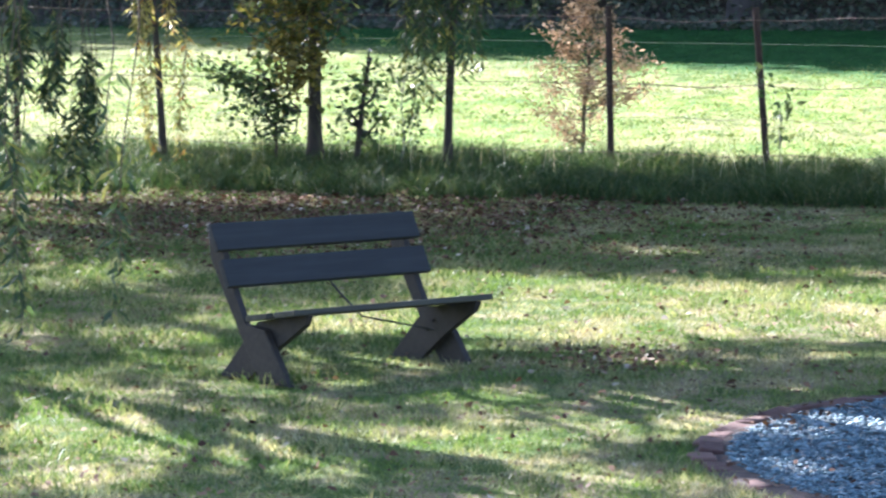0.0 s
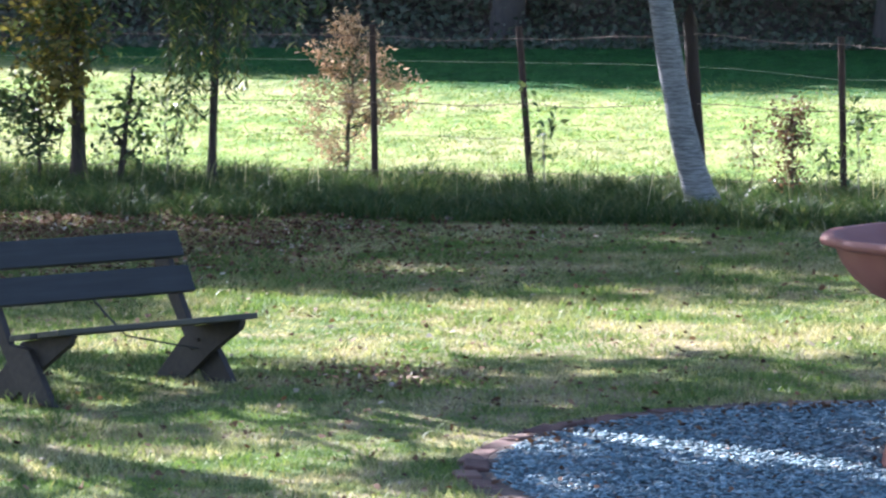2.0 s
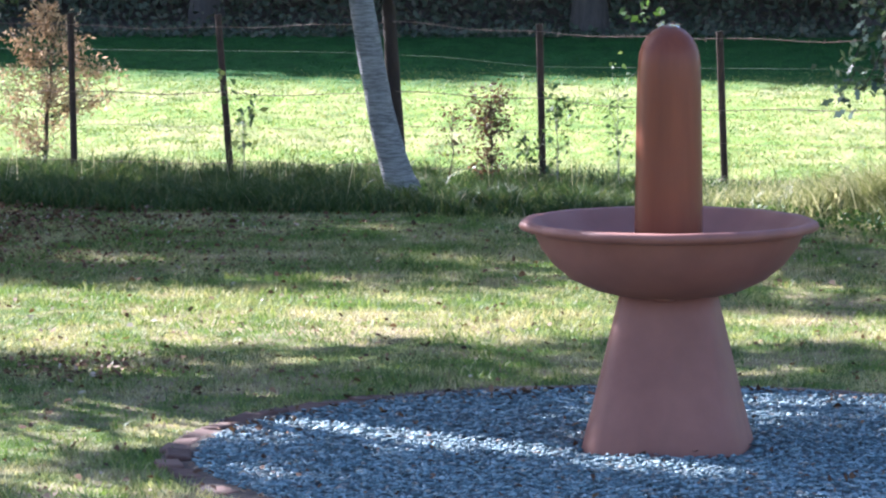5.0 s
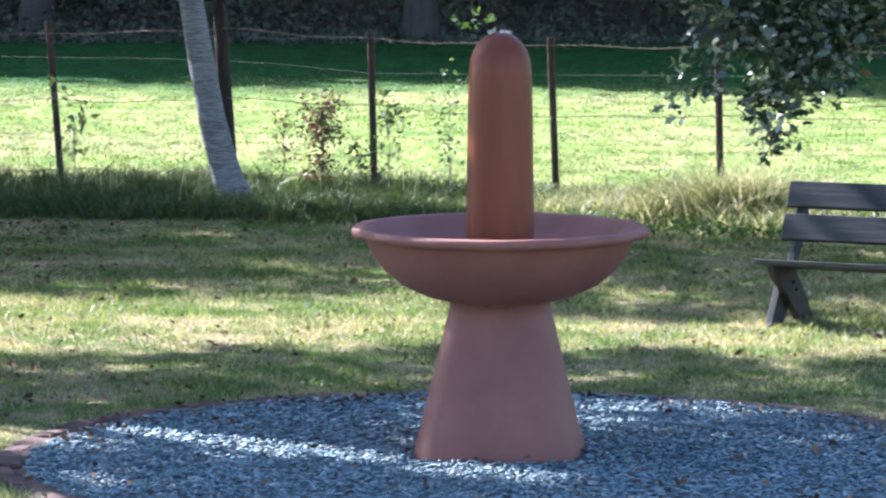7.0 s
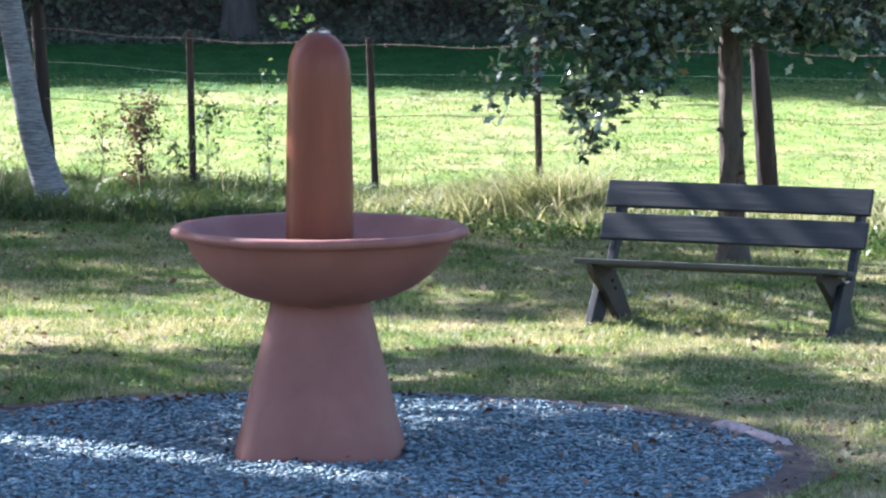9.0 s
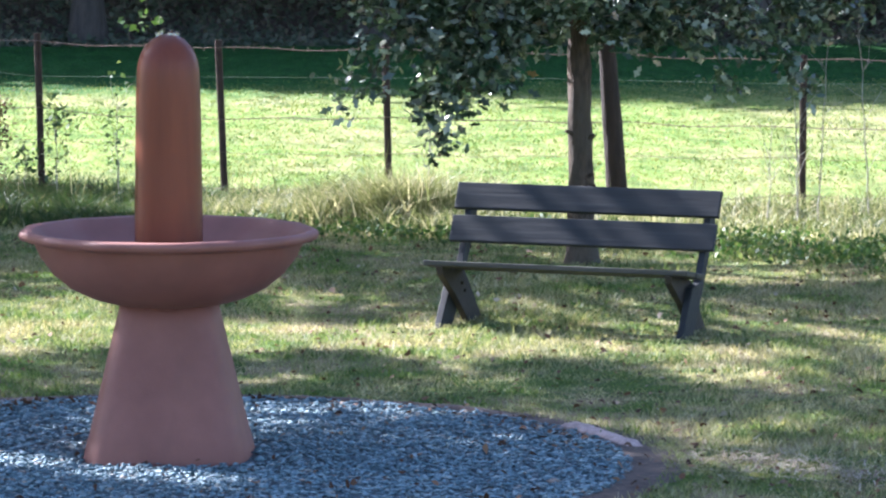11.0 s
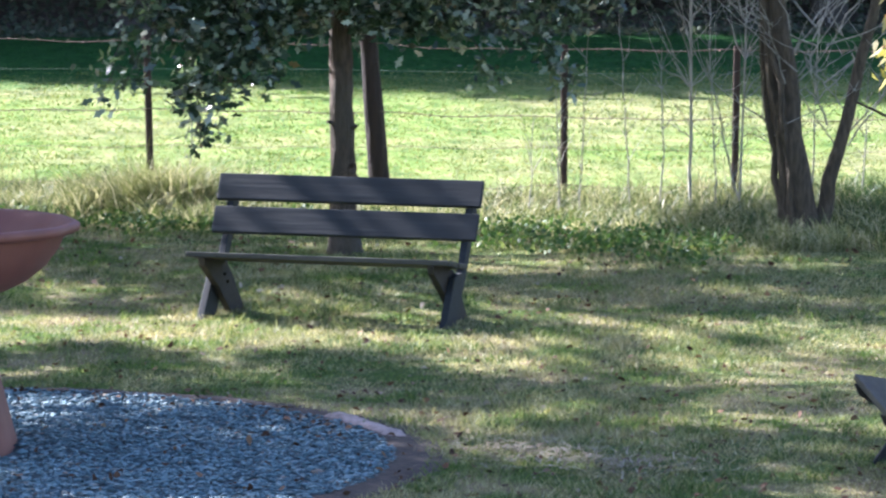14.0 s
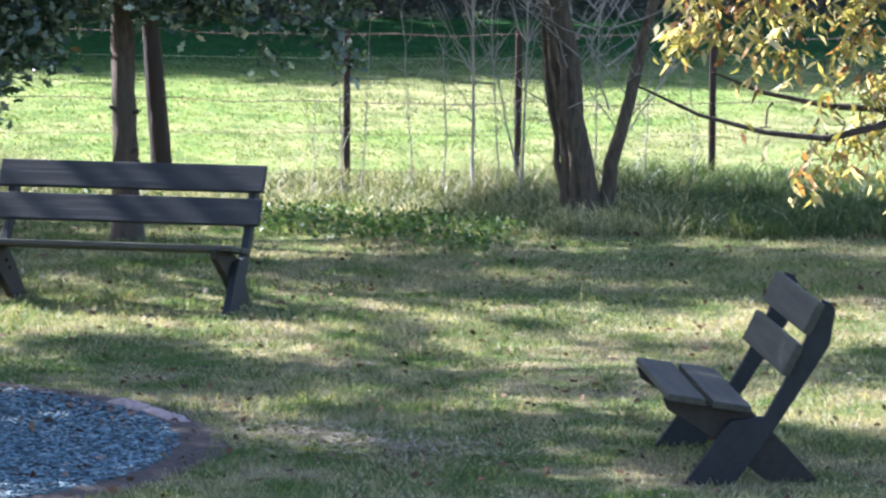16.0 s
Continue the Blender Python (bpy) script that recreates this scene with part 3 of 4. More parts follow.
def spray(owner, rng, start, tip, n_leaves, size, out, lobed=False, width=0.05, scatter=0.10, r=0.008, droop=0.3, bark_m=None):
    """A thin branch from start to tip with leaves along its outer part."""
    pts = wiggle(rng, start, tip, 7, 0.03)
    rod("branch", pts, np.linspace(r, r * 0.3, 7), 5, bark_m or M_BARK, owner)
    t = rng.uniform(0.35, 1.0, n_leaves) * 6
    i = np.minimum(t.astype(int), 5)
    f = (t - i)[:, None]
    P = pts[i] * (1 - f) + pts[i + 1] * f + rng.normal(size=(n_leaves, 3)) * scatter
    out.append(lobed_leaves(rng, P, size, droop) if lobed else leaves(rng, P, size, width, droop))


def oak():
    # the second, high crown is out of view, added to shade the lawn
    root, rng = crown_tree("oak_tree", "oak with dark glossy leaves and low hanging branches", (2.76, 28.5), (-0.05, 0.0), 4.2, 0.090,
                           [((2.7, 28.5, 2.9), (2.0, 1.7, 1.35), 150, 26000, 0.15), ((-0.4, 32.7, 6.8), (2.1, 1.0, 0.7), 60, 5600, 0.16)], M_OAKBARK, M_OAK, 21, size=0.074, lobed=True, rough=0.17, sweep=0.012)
    out = []
    for tip, n in (((1.10, 28.2, 1.09), 36), ((1.30, 28.2, 1.13), 36), ((1.22, 28.2, 1.12), 20), ((1.66, 28.3, 1.02), 70), ((1.78, 28.3, 0.74), 40), ((1.50, 28.3, 1.62), 120), ((1.30, 28.3, 1.75), 120), ((1.72, 28.3, 0.98), 90), ((1.80, 28.3, 0.80), 60),
                   ((1.95, 28.3, 1.10), 110), ((2.05, 28.2, 1.28), 150), ((2.2, 28.2, 1.22), 110), ((2.3, 28.2, 1.45), 150), ((1.75, 28.3, 1.35), 110), ((2.5, 28.1, 1.58), 140),
                   ((2.85, 28.1, 1.55), 140), ((3.2, 28.2, 1.50), 130), ((3.5, 28.2, 1.55), 120), ((3.7, 28.2, 1.23), 45), ((3.95, 28.2, 1.55), 110), ((4.25, 28.2, 1.16), 75),
                   ((4.3, 28.2, 1.62), 90), ((4.6, 28.2, 1.75), 60), ((3.05, 28.2, 1.62), 150), ((1.6, 28.25, 1.50), 120)):
        s = (tip[0] * 0.7 + 2.74 * 0.3, tip[1] * 0.7 + 28.5 * 0.3, 2.1)
        spray(root, rng, s, tip, int(n * 2.1), 0.088, out, True, scatter=0.068)
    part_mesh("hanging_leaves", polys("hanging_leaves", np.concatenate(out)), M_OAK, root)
    # broken stubs on the trunk
    for z, dx in ((0.89, -0.105), (0.86, 0.095), (0.60, 0.085), (0.52, 0.10)):
        rod("branch_stub", [(2.75, 28.46, z - 0.03), (2.75 + dx, 28.42, z + 0.02)], (0.022, 0.013), 6, M_OAKBARK, root)


oak()

# the pale leaning tree at the fence
# its high crowns are out of view, placed for the shade they cast
root, rng = crown_tree("pale_barked_tree", "leaning tree with pale ringed bark beside a timber fence post", (-2.165, 32.35), (-0.77, 0.0), 5.2, 0.112,
           [((-3.3, 33.2, 5.8), (2.2, 1.9, 1.3), 34, 2800, 0.22), ((-3.8, 28.8, 7.2), (2.0, 1.5, 0.9), 44, 2300, 0.15), ((0.5, 34.6, 6.2), (2.0, 1.5, 0.9), 70, 8000, 0.22), ((-5.9, 32.0, 6.3), (1.3, 1.2, 0.5), 40, 2600, 0.15), ((-2.8, 30.7, 6.6), (2.2, 1.0, 0.6), 16, 800, 0.14)], M_PALE, M_AUTUMN, 31, size=0.12, width=0.07, rough=0.045, trunk_sides=20, sweep=0.125)


out = []
for x, z in ((-0.32, 1.32), (-0.24, 1.42), (-0.10, 1.34), (-0.06, 1.40)):
    spray(root, rng, (x - 0.3, 32.3, 2.6), (x, 32.3, z), 12, 0.075, out, False, 0.05, 0.035, 0.005, 0.5)
part_mesh("hanging_leaves", polys("hanging_leaves", np.concatenate(out)), M_WEED, root)


def bare_shrub():
    """Several grey stems from one foot, with bare twigs."""
    rng = np.random.default_rng(41)
    root = tree("bare_shrub_tree", "many-stemmed grey tree with bare twigs at the fence")
    b = (6.1, 29.4)
    stems = [((0.05, 0), (-0.36, 0.05, 2.6), 0.088), ((-0.04, 0.02), (-0.30, 0.1, 2.4), 0.058), ((0.12, 0), (0.55, -0.1, 2.3), 0.056), ((-0.12, 0.05), (-0.22, 0.1, 2.2), 0.028), ((-0.06, 0.08), (-0.25, 0.3, 2.3), 0.03), ((-0.02, -0.04), (-0.4, 0.0, 2.4), 0.03)]
    for (ox, oy), (tx, ty, tz), r in stems:
        bm = bmesh.new()
        n = 12
        pts = wiggle(rng, (b[0] + ox, b[1] + oy, 0), (b[0] + ox + tx, b[1] + oy + ty, tz), n, 0.014)
        tube(bm, pts, [r * (1.25 if i == 0 else 1) * (1 - 0.55 * i / n) for i in range(n)], 10, 0.08, int(r * 1000))
        part("stem", bm, M_STEM, root)
    for k in range(36):
        z = rng.uniform(0.6, 1.8)
        side = rng.choice([-1, 1])
        s0 = np.array([b[0] + rng.uniform(-0.2, 0.35), b[1] + rng.uniform(-0.1, 0.2), z])
        tip = s0 + np.array([side * rng.uniform(0.2, 0.75), rng.uniform(-0.3, 0.3), rng.uniform(0.1, 0.9)])
        pts = wiggle(rng, s0, tip, 7, 0.011)
        r = rng.uniform(0.004, 0.009)
        twig = rod("bare_twig", pts, np.linspace(r, r * 0.35, 7), 5, M_TWIG, root)
        for j in range(3):
            i = int(rng.integers(2, 6))
            t2 = pts[i] + np.array([rng.uniform(-0.25, 0.25), rng.uniform(-0.1, 0.1), rng.uniform(0.05, 0.35)])
            rod("side_twig", wiggle(rng, pts[i], t2, 4, 0.015), np.linspace(r * 0.5, r * 0.2, 4), 4, M_TWIG, twig)


bare_shrub()


def sapling(place, height, r, seed, lean=0.0, twigs=6, leaf=None, n_leaves=0, size=0.06, label="thin bare sapling in the long grass", spread=0.07, up=0.35, bark_m=None, reach=0.2):
    rng = np.random.default_rng(seed)
    root = tagged(new("sapling"), label, "sapling", "saplings along the fence")
    bm = bmesh.new()
    top = (place[0] + lean, place[1], height)
    pts = wiggle(rng, (place[0], place[1], 0), top, 9, 0.007)
    tube(bm, pts, np.linspace(r, r * 0.4, 9), 6)
    P = []
    for k in range(twigs):
        i = int(rng.integers(2, 8))
        tip = pts[i] + np.array([rng.uniform(-reach, reach), rng.uniform(-0.1, 0.1), rng.uniform(0.08, up)])
        tw = wiggle(rng, pts[i], tip, 5, 0.012)
        rod("twig", tw, np.linspace(r * 0.45, r * 0.15, 5), 5, bark_m or M_TWIG, root)
        P.append(tw[2:])
    P.append(pts[4:])
    part("stem", bm, bark_m or M_TWIG, root)
    if leaf:
        P = np.concatenate(P)
        P = P[rng.integers(0, len(P), n_leaves)] + rng.normal(size=(n_leaves, 3)) * spread
        P[:, 2] = np.maximum(P[:, 2], 0.06)
        part_mesh("leaves", polys("leaves", leaves(rng, P, size, size * 0.6, 0.2)), leaf, root)
    return root


# saplings and stakes along the right of the fence
for k, (x, y, h, r, lean) in enumerate(((5.62, 31.1, 2.2, 0.020, -0.02), (5.38, 31.0, 1.25, 0.010, 0.0), (4.62, 31.0, 0.95, 0.011, -0.04), (4.40, 31.1, 0.8, 0.007, 0.03), (5.92, 30.6, 1.2, 0.012, -0.28),
                                      (4.75, 30.9, 1.35, 0.008, 0.06), (6.9, 31.0, 1.1, 0.010, 0.05), (7.35, 31.2, 0.9, 0.007, -0.05), (1.93, 31.9, 1.25, 0.008, 0.0), (5.2, 31.3, 1.5, 0.009, -0.1), (6.5, 30.9, 1.7, 0.010, 0.05))):
    sapling((x, y), h, r * 0.7, 60 + k, lean, twigs=10)
for k, (x, y, h, r) in enumerate(((5.62, 31.15, 2.5, 0.012), (5.95, 30.9, 2.3, 0.014), (6.3, 30.7, 2.2, 0.012), (5.75, 30.8, 2.0, 0.008))):
    sapling((x, y), h, r * 0.72, 160 + k, rng.uniform(-0.1, 0.1), 30, up=0.7, reach=0.38, label="pale bare sapling with many thin upright twigs")
# leafy saplings nearer the middle
sapling((-1.42, 32.9), 0.70, 0.008, 81, 0.0, 16, M_PURPLE, 900, 0.036, "small shrub with dense reddish leaves at the fence", 0.045, up=0.22, bark_m=M_STEM, reach=0.15)
sapling((-1.74, 32.9), 0.68, 0.007, 82, 0.03, 6, M_PURPLE, 110, 0.032, "thin shrub with few reddish leaves at the fence", 0.04, bark_m=M_STEM)
sapling((-0.90, 32.8), 0.76, 0.006, 83, 0.0, 7, M_SHRUB, 80, 0.06, "thin sapling with large green leaves at the fence", 0.05)
sapling((-0.43, 32.8), 0.85, 0.006, 84, 0.0, 7, M_SHRUB, 60, 0.05, "thin sapling with small green leaves at the fence", 0.06)
sapling((-3.40, 33.4), 0.58, 0.006, 85, 0.0, 5, M_SHRUB, 50, 0.07, "small leafy sapling beside a fence picket", 0.05)
sapling((-1.15, 32.9), 0.5, 0.005, 86, 0.0, 5, M_SHRUB, 40, 0.06, "small leafy sapling beside a fence picket", 0.05)


def cypress():
    """A small conifer gone rusty brown, beyond the fence."""
    rng = np.random.default_rng(51)
    root = tree("rusty_conifer", "small conifer with rusty brown needles behind the fence", "conifer")
    b = np.array([-5.28, 35.2, 0])
    bm = bmesh.new()
    tube(bm, wiggle(rng, b, b + (0.12, 0, 1.28), 8, 0.01), np.linspace(0.022, 0.006, 8), 8)
    out = []
    for k in range(64):
        z = rng.uniform(0.1, 1.2)
        a = rng.uniform(0, 2 * math.pi)
        reach = (0.20 + 0.50 * (1 - abs(z - 0.5) / 0.75)) * rng.uniform(0.55, 1.05)
        if k in (0, 1, 2):
            z, a, reach = 0.75, math.pi, 0.34
        s = b + np.array([0.1 * z, 0, z])
        tip = s + np.array([math.cos(a) * reach, math.sin(a) * reach * 0.8, 0.12 + (0.25 if k < 3 else rng.uniform(-0.02, 0.15))])
        spray(root, rng, s, tip, 46, 0.06, out, False, 0.015, 0.04, 0.005, 0.0)
    part("trunk", bm, M_STEM, root)
    part_mesh("needles", polys("needles", np.concatenate(out)), M_RUST, root)


cypress()


def hanging_tree(name, label, base, height, r, lean, crowns, strands, leaf_m, seed, size=0.11, width=0.02, per=70, bark_m=None, reach=9.0):
    """A tree whose thin twigs hang straight down. strands: (x, y, bottom z)."""
    root, rng = crown_tree(name, label, base, lean, height, r, crowns, bark_m or M_BARK, leaf_m, seed, 0.14, 0.05, 0.6)
    out = []
    for x, y, z in strands:
        top = 2.9 + rng.uniform(0, 0.5)
        s = np.array([x + rng.uniform(-0.25, 0.25), y + rng.uniform(-0.2, 0.2), top])
        pts = wiggle(rng, s, (x, y, z), 10, 0.025)
        rod("hanging_twig", pts, np.linspace(0.007, 0.002, 10), 5, M_STEM, root)
        n = int(per * min(reach, top - z))
        t = 9.0 - rng.uniform(0.0, 9.0 * min(1.0, reach / (top - z)), n)
        i = np.minimum(t.astype(int), 8)
        f = (t - i)[:, None]
        P = pts[i] * (1 - f) + pts[i + 1] * f + rng.normal(size=(n, 3)) * 0.022
        out.append(leaves(rng, P, size, width, 0.75))
    part_mesh("hanging_leaves", polys("hanging_leaves", np.concatenate(out)), leaf_m, root)
    return root


rs = np.random.default_rng(5)
# near willow beside the lawn, whose twigs hang over it
strands = [(-6.14, 21.2, 0.26), (-6.20, 21.3, 0.55), (-6.10, 21.1, 0.45), (-5.63, 21.2, 0.38), (-5.67, 21.3, 0.62), (-6.24, 21.4, 0.75)]
# the crown is out of view, placed for its shade on the lawn
hanging_tree("willow", "weeping willow with thin hanging twigs over the lawn", (-9.3, 23.5), 5.0, 0.17, (0.6, 0, ), [((-9.2, 22.5, 5.6), (2.4, 1.1, 0.8), 36, 2100, 0.15)], strands, M_WILLOW, 91, width=0.024, per=44, reach=1.05)
# willows along the fence
strands = [(-8.78 + 0.6 * u + rs.normal() * 0.05, 30.5 + rs.uniform(-0.3, 0.3), 1.05 - 0.62 * u + rs.uniform(-0.06, 0.12)) for u in np.linspace(0, 1, 12)]
strands += [(-8.9 + rs.normal() * 0.06, 30.6, rs.uniform(0.3, 1.2)) for _ in range(4)]
strands += [(-8.46, 30.4, 0.05), (-8.33, 30.5, 0.10), (-8.40, 30.5, 0.22)]
# crowns out of view here too, added to shade lawn and verge
hanging_tree("willow", "weeping willow with dark hanging twigs beside the fence", (-11.0, 31.0), 5.0, 0.15, (0.3, 0.2), [((-9.8, 33.3, 5.2), (2.6, 1.5, 1.1), 80, 13000, 0.22), ((-9.0, 33.0, 6.4), (1.9, 0.8, 0.5), 36, 2400, 0.18), ((-13.5, 31.4, 5.6), (2.2, 1.9, 1.0), 54, 7000, 0.26)], strands, M_WILLOW, 92, width=0.028, per=120, reach=0.55)
strands = [(-6.15 + rs.normal() * 0.25, 33.8 + rs.uniform(-0.2, 0.3), rs.uniform(0.45, 1.5)) for _ in range(26)]
strands += [(-6.7 + rs.normal() * 0.6, 33.9, rs.uniform(1.3, 1.7)) for _ in range(8)]
strands += [(-5.6 + rs.normal() * 0.18, 33.8, rs.uniform(0.95, 1.6)) for _ in range(6)]
hanging_tree("willow", "slender willow with drooping dark twigs at the fence", (-6.17, 34.0), 4.6, 0.035, (0.05, 0.1), [((-7.5, 34.6, 5.0), (2.4, 1.5, 1.2), 80, 13000, 0.22), ((-5.4, 34.3, 5.6), (1.7, 1.3, 0.9), 60, 8000, 0.2)], strands, M_WILLOW, 93, per=80)
# the thick tree with turning leaves
root, rng = crown_tree("turning_tree", "broad tree with leaves turning yellow-brown at the fence", (-7.30, 34.0), (-0.15, 0.1), 4.6, 0.060,
                       [((-9.5, 35.3, 4.8), (3.4, 1.8, 1.5), 90, 9000, 0.3), ((-10.5, 37.6, 5.0), (5.0, 1.5, 1.5), 120, 14000, 0.3)], M_BARK, M_AUTUMN, 94, size=0.10, width=0.06)
out, out2 = [], []
for k in range(46):
    x, z = -7.52 + rs.normal() * 0.30, rs.uniform(0.62, 1.6)
    s = (-7.35 + rs.normal() * 0.15, 33.95, z + 0.4)
    spray(root, rs, s, (x, 33.7 + rs.uniform(-0.2, 0.2), z), 34, 0.075, out if k % 5 else out2, False, 0.045, 0.07)
for k in range(10):
    x = -8.05 + rs.normal() * 0.16
    z = 0.75 + rs.normal() * 0.14
    spray(root, rs, (-7.6, 33.9, 0.7), (x, 33.7, z), 26, 0.07, out2, False, 0.04, 0.06)
for k in range(12):
    spray(root, rs, (-7.4, 33.9, 0.5), (-7.75 + rs.normal() * 0.12, 33.6, rs.uniform(0.2, 0.7)), 20, 0.07, out2, False, 0.035, 0.05)
part_mesh("turning_leaves", polys("turning_leaves", np.concatenate(out)), M_AUTUMN, root)
part_mesh("green_leaves", polys("green_leaves", np.concatenate(out2)), M_SHRUB, root)
# smaller growth beside it
sapling((-6.95, 33.9), 0.95, 0.035, 71, 0.12, 10, M_SHRUB, 260, 0.07, "leafy young tree with a crooked trunk at the fence", 0.10, bark_m=M_BARK)
sapling((-6.55, 33.9), 0.85, 0.008, 72, 0.0, 9, M_SHRUB, 170, 0.05, "sparse light-green young shrub at the fence", 0.07)
sapling((-7.60, 33.8), 0.6, 0.02, 73, 0.02, 5, M_SHRUB, 60, 0.06, "dark young stem at the fence", 0.06, bark_m=M_BARK)
# yellowing twigs hanging before the fence picket
strands = [(-8.50 + rs.normal() * 0.07, 33.6, z) for z in (0.12, 0.3, 0.4, 0.25, 0.55, 0.7, 0.9)] + [(-8.62 + rs.normal() * 0.13, 33.6, 1.2) for _ in range(5)] + [(-8.33, 33.6, -0.02), (-8.28, 33.6, 0.02)]
hanging_tree("turning_willow", "young willow with yellowing hanging twigs at the fence", (-8.66, 34.2), 4.5, 0.032, (-0.28, 0.1), [((-9.0, 35.0, 4.6), (1.3, 1.0, 1.0), 24, 2500, 0.25)], strands, M_YELLOW, 95, size=0.085, per=60, reach=1.2, width=0.018)


def yellow_tree():
    """Stands beside the lawn; its low boughs reach over it."""
    root, rng = crown_tree("yellow_tree", "tree with yellow autumn leaves on long low boughs", (8.9, 24.4), (-0.2, 0.0), 4.2, 0.13,
                           [((8.6, 24.4, 4.0), (2.0, 1.8, 1.2), 40, 4000, 0.28)], M_BARK, M_YELLOW, 96, size=0.12, width=0.035)
    out = []
    boughs = [[(8.8, 24.4, 1.9), (7.6, 24.1, 1.35), (6.85, 23.9, 1.13), (6.45, 24.0, 1.02), (6.1, 24.1, 1.05), (5.72, 24.2, 1.15), (5.36, 24.27, 1.32)],
              [(8.8, 24.4, 1.9), (7.7, 24.2, 1.45), (6.9, 24.1, 1.18), (6.5, 24.1, 1.20), (6.1, 24.2, 1.28), (5.8, 24.2, 1.40)],
              [(8.8, 24.4, 2.3), (7.6, 24.2, 2.1), (6.6, 24.1, 1.95), (5.9, 24.1, 1.9)]]
    for b in boughs:
        rod("bough", b, np.linspace(0.035, 0.007, len(b)), 8, M_BARK, root)
    for k in range(84):
        x = rng.uniform(5.42, 7.6)
        z = 1.48 + (x - 5.5) * 0.05 + rng.uniform(0.0, 0.6)
        if x < 6.0:
            z = max(z, 1.55)
        spray(root, rng, (x + 0.2, 24.1, z + 0.25), (x, 24.0 + rng.uniform(-0.3, 0.3), z), 22, 0.115, out, False, 0.031, 0.05, droop=0.7)
    for x, z, n in ((6.26, 0.70, 22), (6.35, 0.80, 20), (6.30, 0.88, 20), (6.45, 0.86, 20), (6.55, 0.95, 26), (6.7, 0.8, 24), (6.75, 1.0, 26), (6.6, 1.25, 26), (6.4, 1.3, 20), (6.75, 1.3, 26), (5.98, 1.32, 16),
                    (5.95, 1.42, 22), (5.78, 1.52, 22), (5.62, 1.62, 18), (6.15, 1.45, 20), (6.02, 0.98, 6), (6.68, 1.1, 26), (6.8, 0.92, 26), (6.5, 0.78, 22), (6.85, 0.75, 26), (6.6, 0.9, 26), (6.72, 1.18, 26), (6.42, 1.12, 20), (6.2, 1.38, 22), (6.5, 1.42, 24), (6.9, 1.45, 26)):
        spray(root, rng, (x + 0.12, 24.1, z + 0.25), (x, 24.0, z), int(n * 0.75), 0.115, out, False, 0.030, 0.05, droop=0.7)
    part_mesh("low_leaves", polys("low_leaves", np.concatenate(out)), M_YELLOW, root)


yellow_tree()

# trees added out of view beside the lawn, their high crowns placed to shade it
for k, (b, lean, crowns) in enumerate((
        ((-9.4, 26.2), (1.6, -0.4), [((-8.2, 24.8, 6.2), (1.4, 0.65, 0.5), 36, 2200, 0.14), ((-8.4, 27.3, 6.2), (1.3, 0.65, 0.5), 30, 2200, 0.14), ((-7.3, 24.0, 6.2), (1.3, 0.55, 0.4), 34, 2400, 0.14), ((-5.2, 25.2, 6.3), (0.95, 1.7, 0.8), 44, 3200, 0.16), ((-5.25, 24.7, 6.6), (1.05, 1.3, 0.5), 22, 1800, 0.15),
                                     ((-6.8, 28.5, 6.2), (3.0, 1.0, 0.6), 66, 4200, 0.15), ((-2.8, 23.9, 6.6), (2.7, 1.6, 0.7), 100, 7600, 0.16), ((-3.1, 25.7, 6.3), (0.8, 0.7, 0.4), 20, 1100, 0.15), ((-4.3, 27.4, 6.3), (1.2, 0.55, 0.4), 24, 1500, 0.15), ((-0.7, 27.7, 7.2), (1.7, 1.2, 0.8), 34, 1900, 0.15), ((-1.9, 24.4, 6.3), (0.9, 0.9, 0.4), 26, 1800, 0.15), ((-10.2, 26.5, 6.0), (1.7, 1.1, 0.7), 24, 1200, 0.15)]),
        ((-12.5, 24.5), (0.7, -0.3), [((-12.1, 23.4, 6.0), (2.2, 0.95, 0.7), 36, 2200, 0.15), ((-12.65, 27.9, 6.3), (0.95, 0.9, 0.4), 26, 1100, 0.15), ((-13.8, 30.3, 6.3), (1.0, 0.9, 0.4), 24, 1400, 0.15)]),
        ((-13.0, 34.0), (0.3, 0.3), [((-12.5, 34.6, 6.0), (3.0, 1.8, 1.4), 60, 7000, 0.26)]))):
    crown_tree("unseen_shade_tree", "tall broadleaf tree out of view, added to shade the lawn", b, lean, 5.5, 0.16, crowns, M_BARK, M_OAK, 120 + k, 0.15, 0.09, limbs=5)



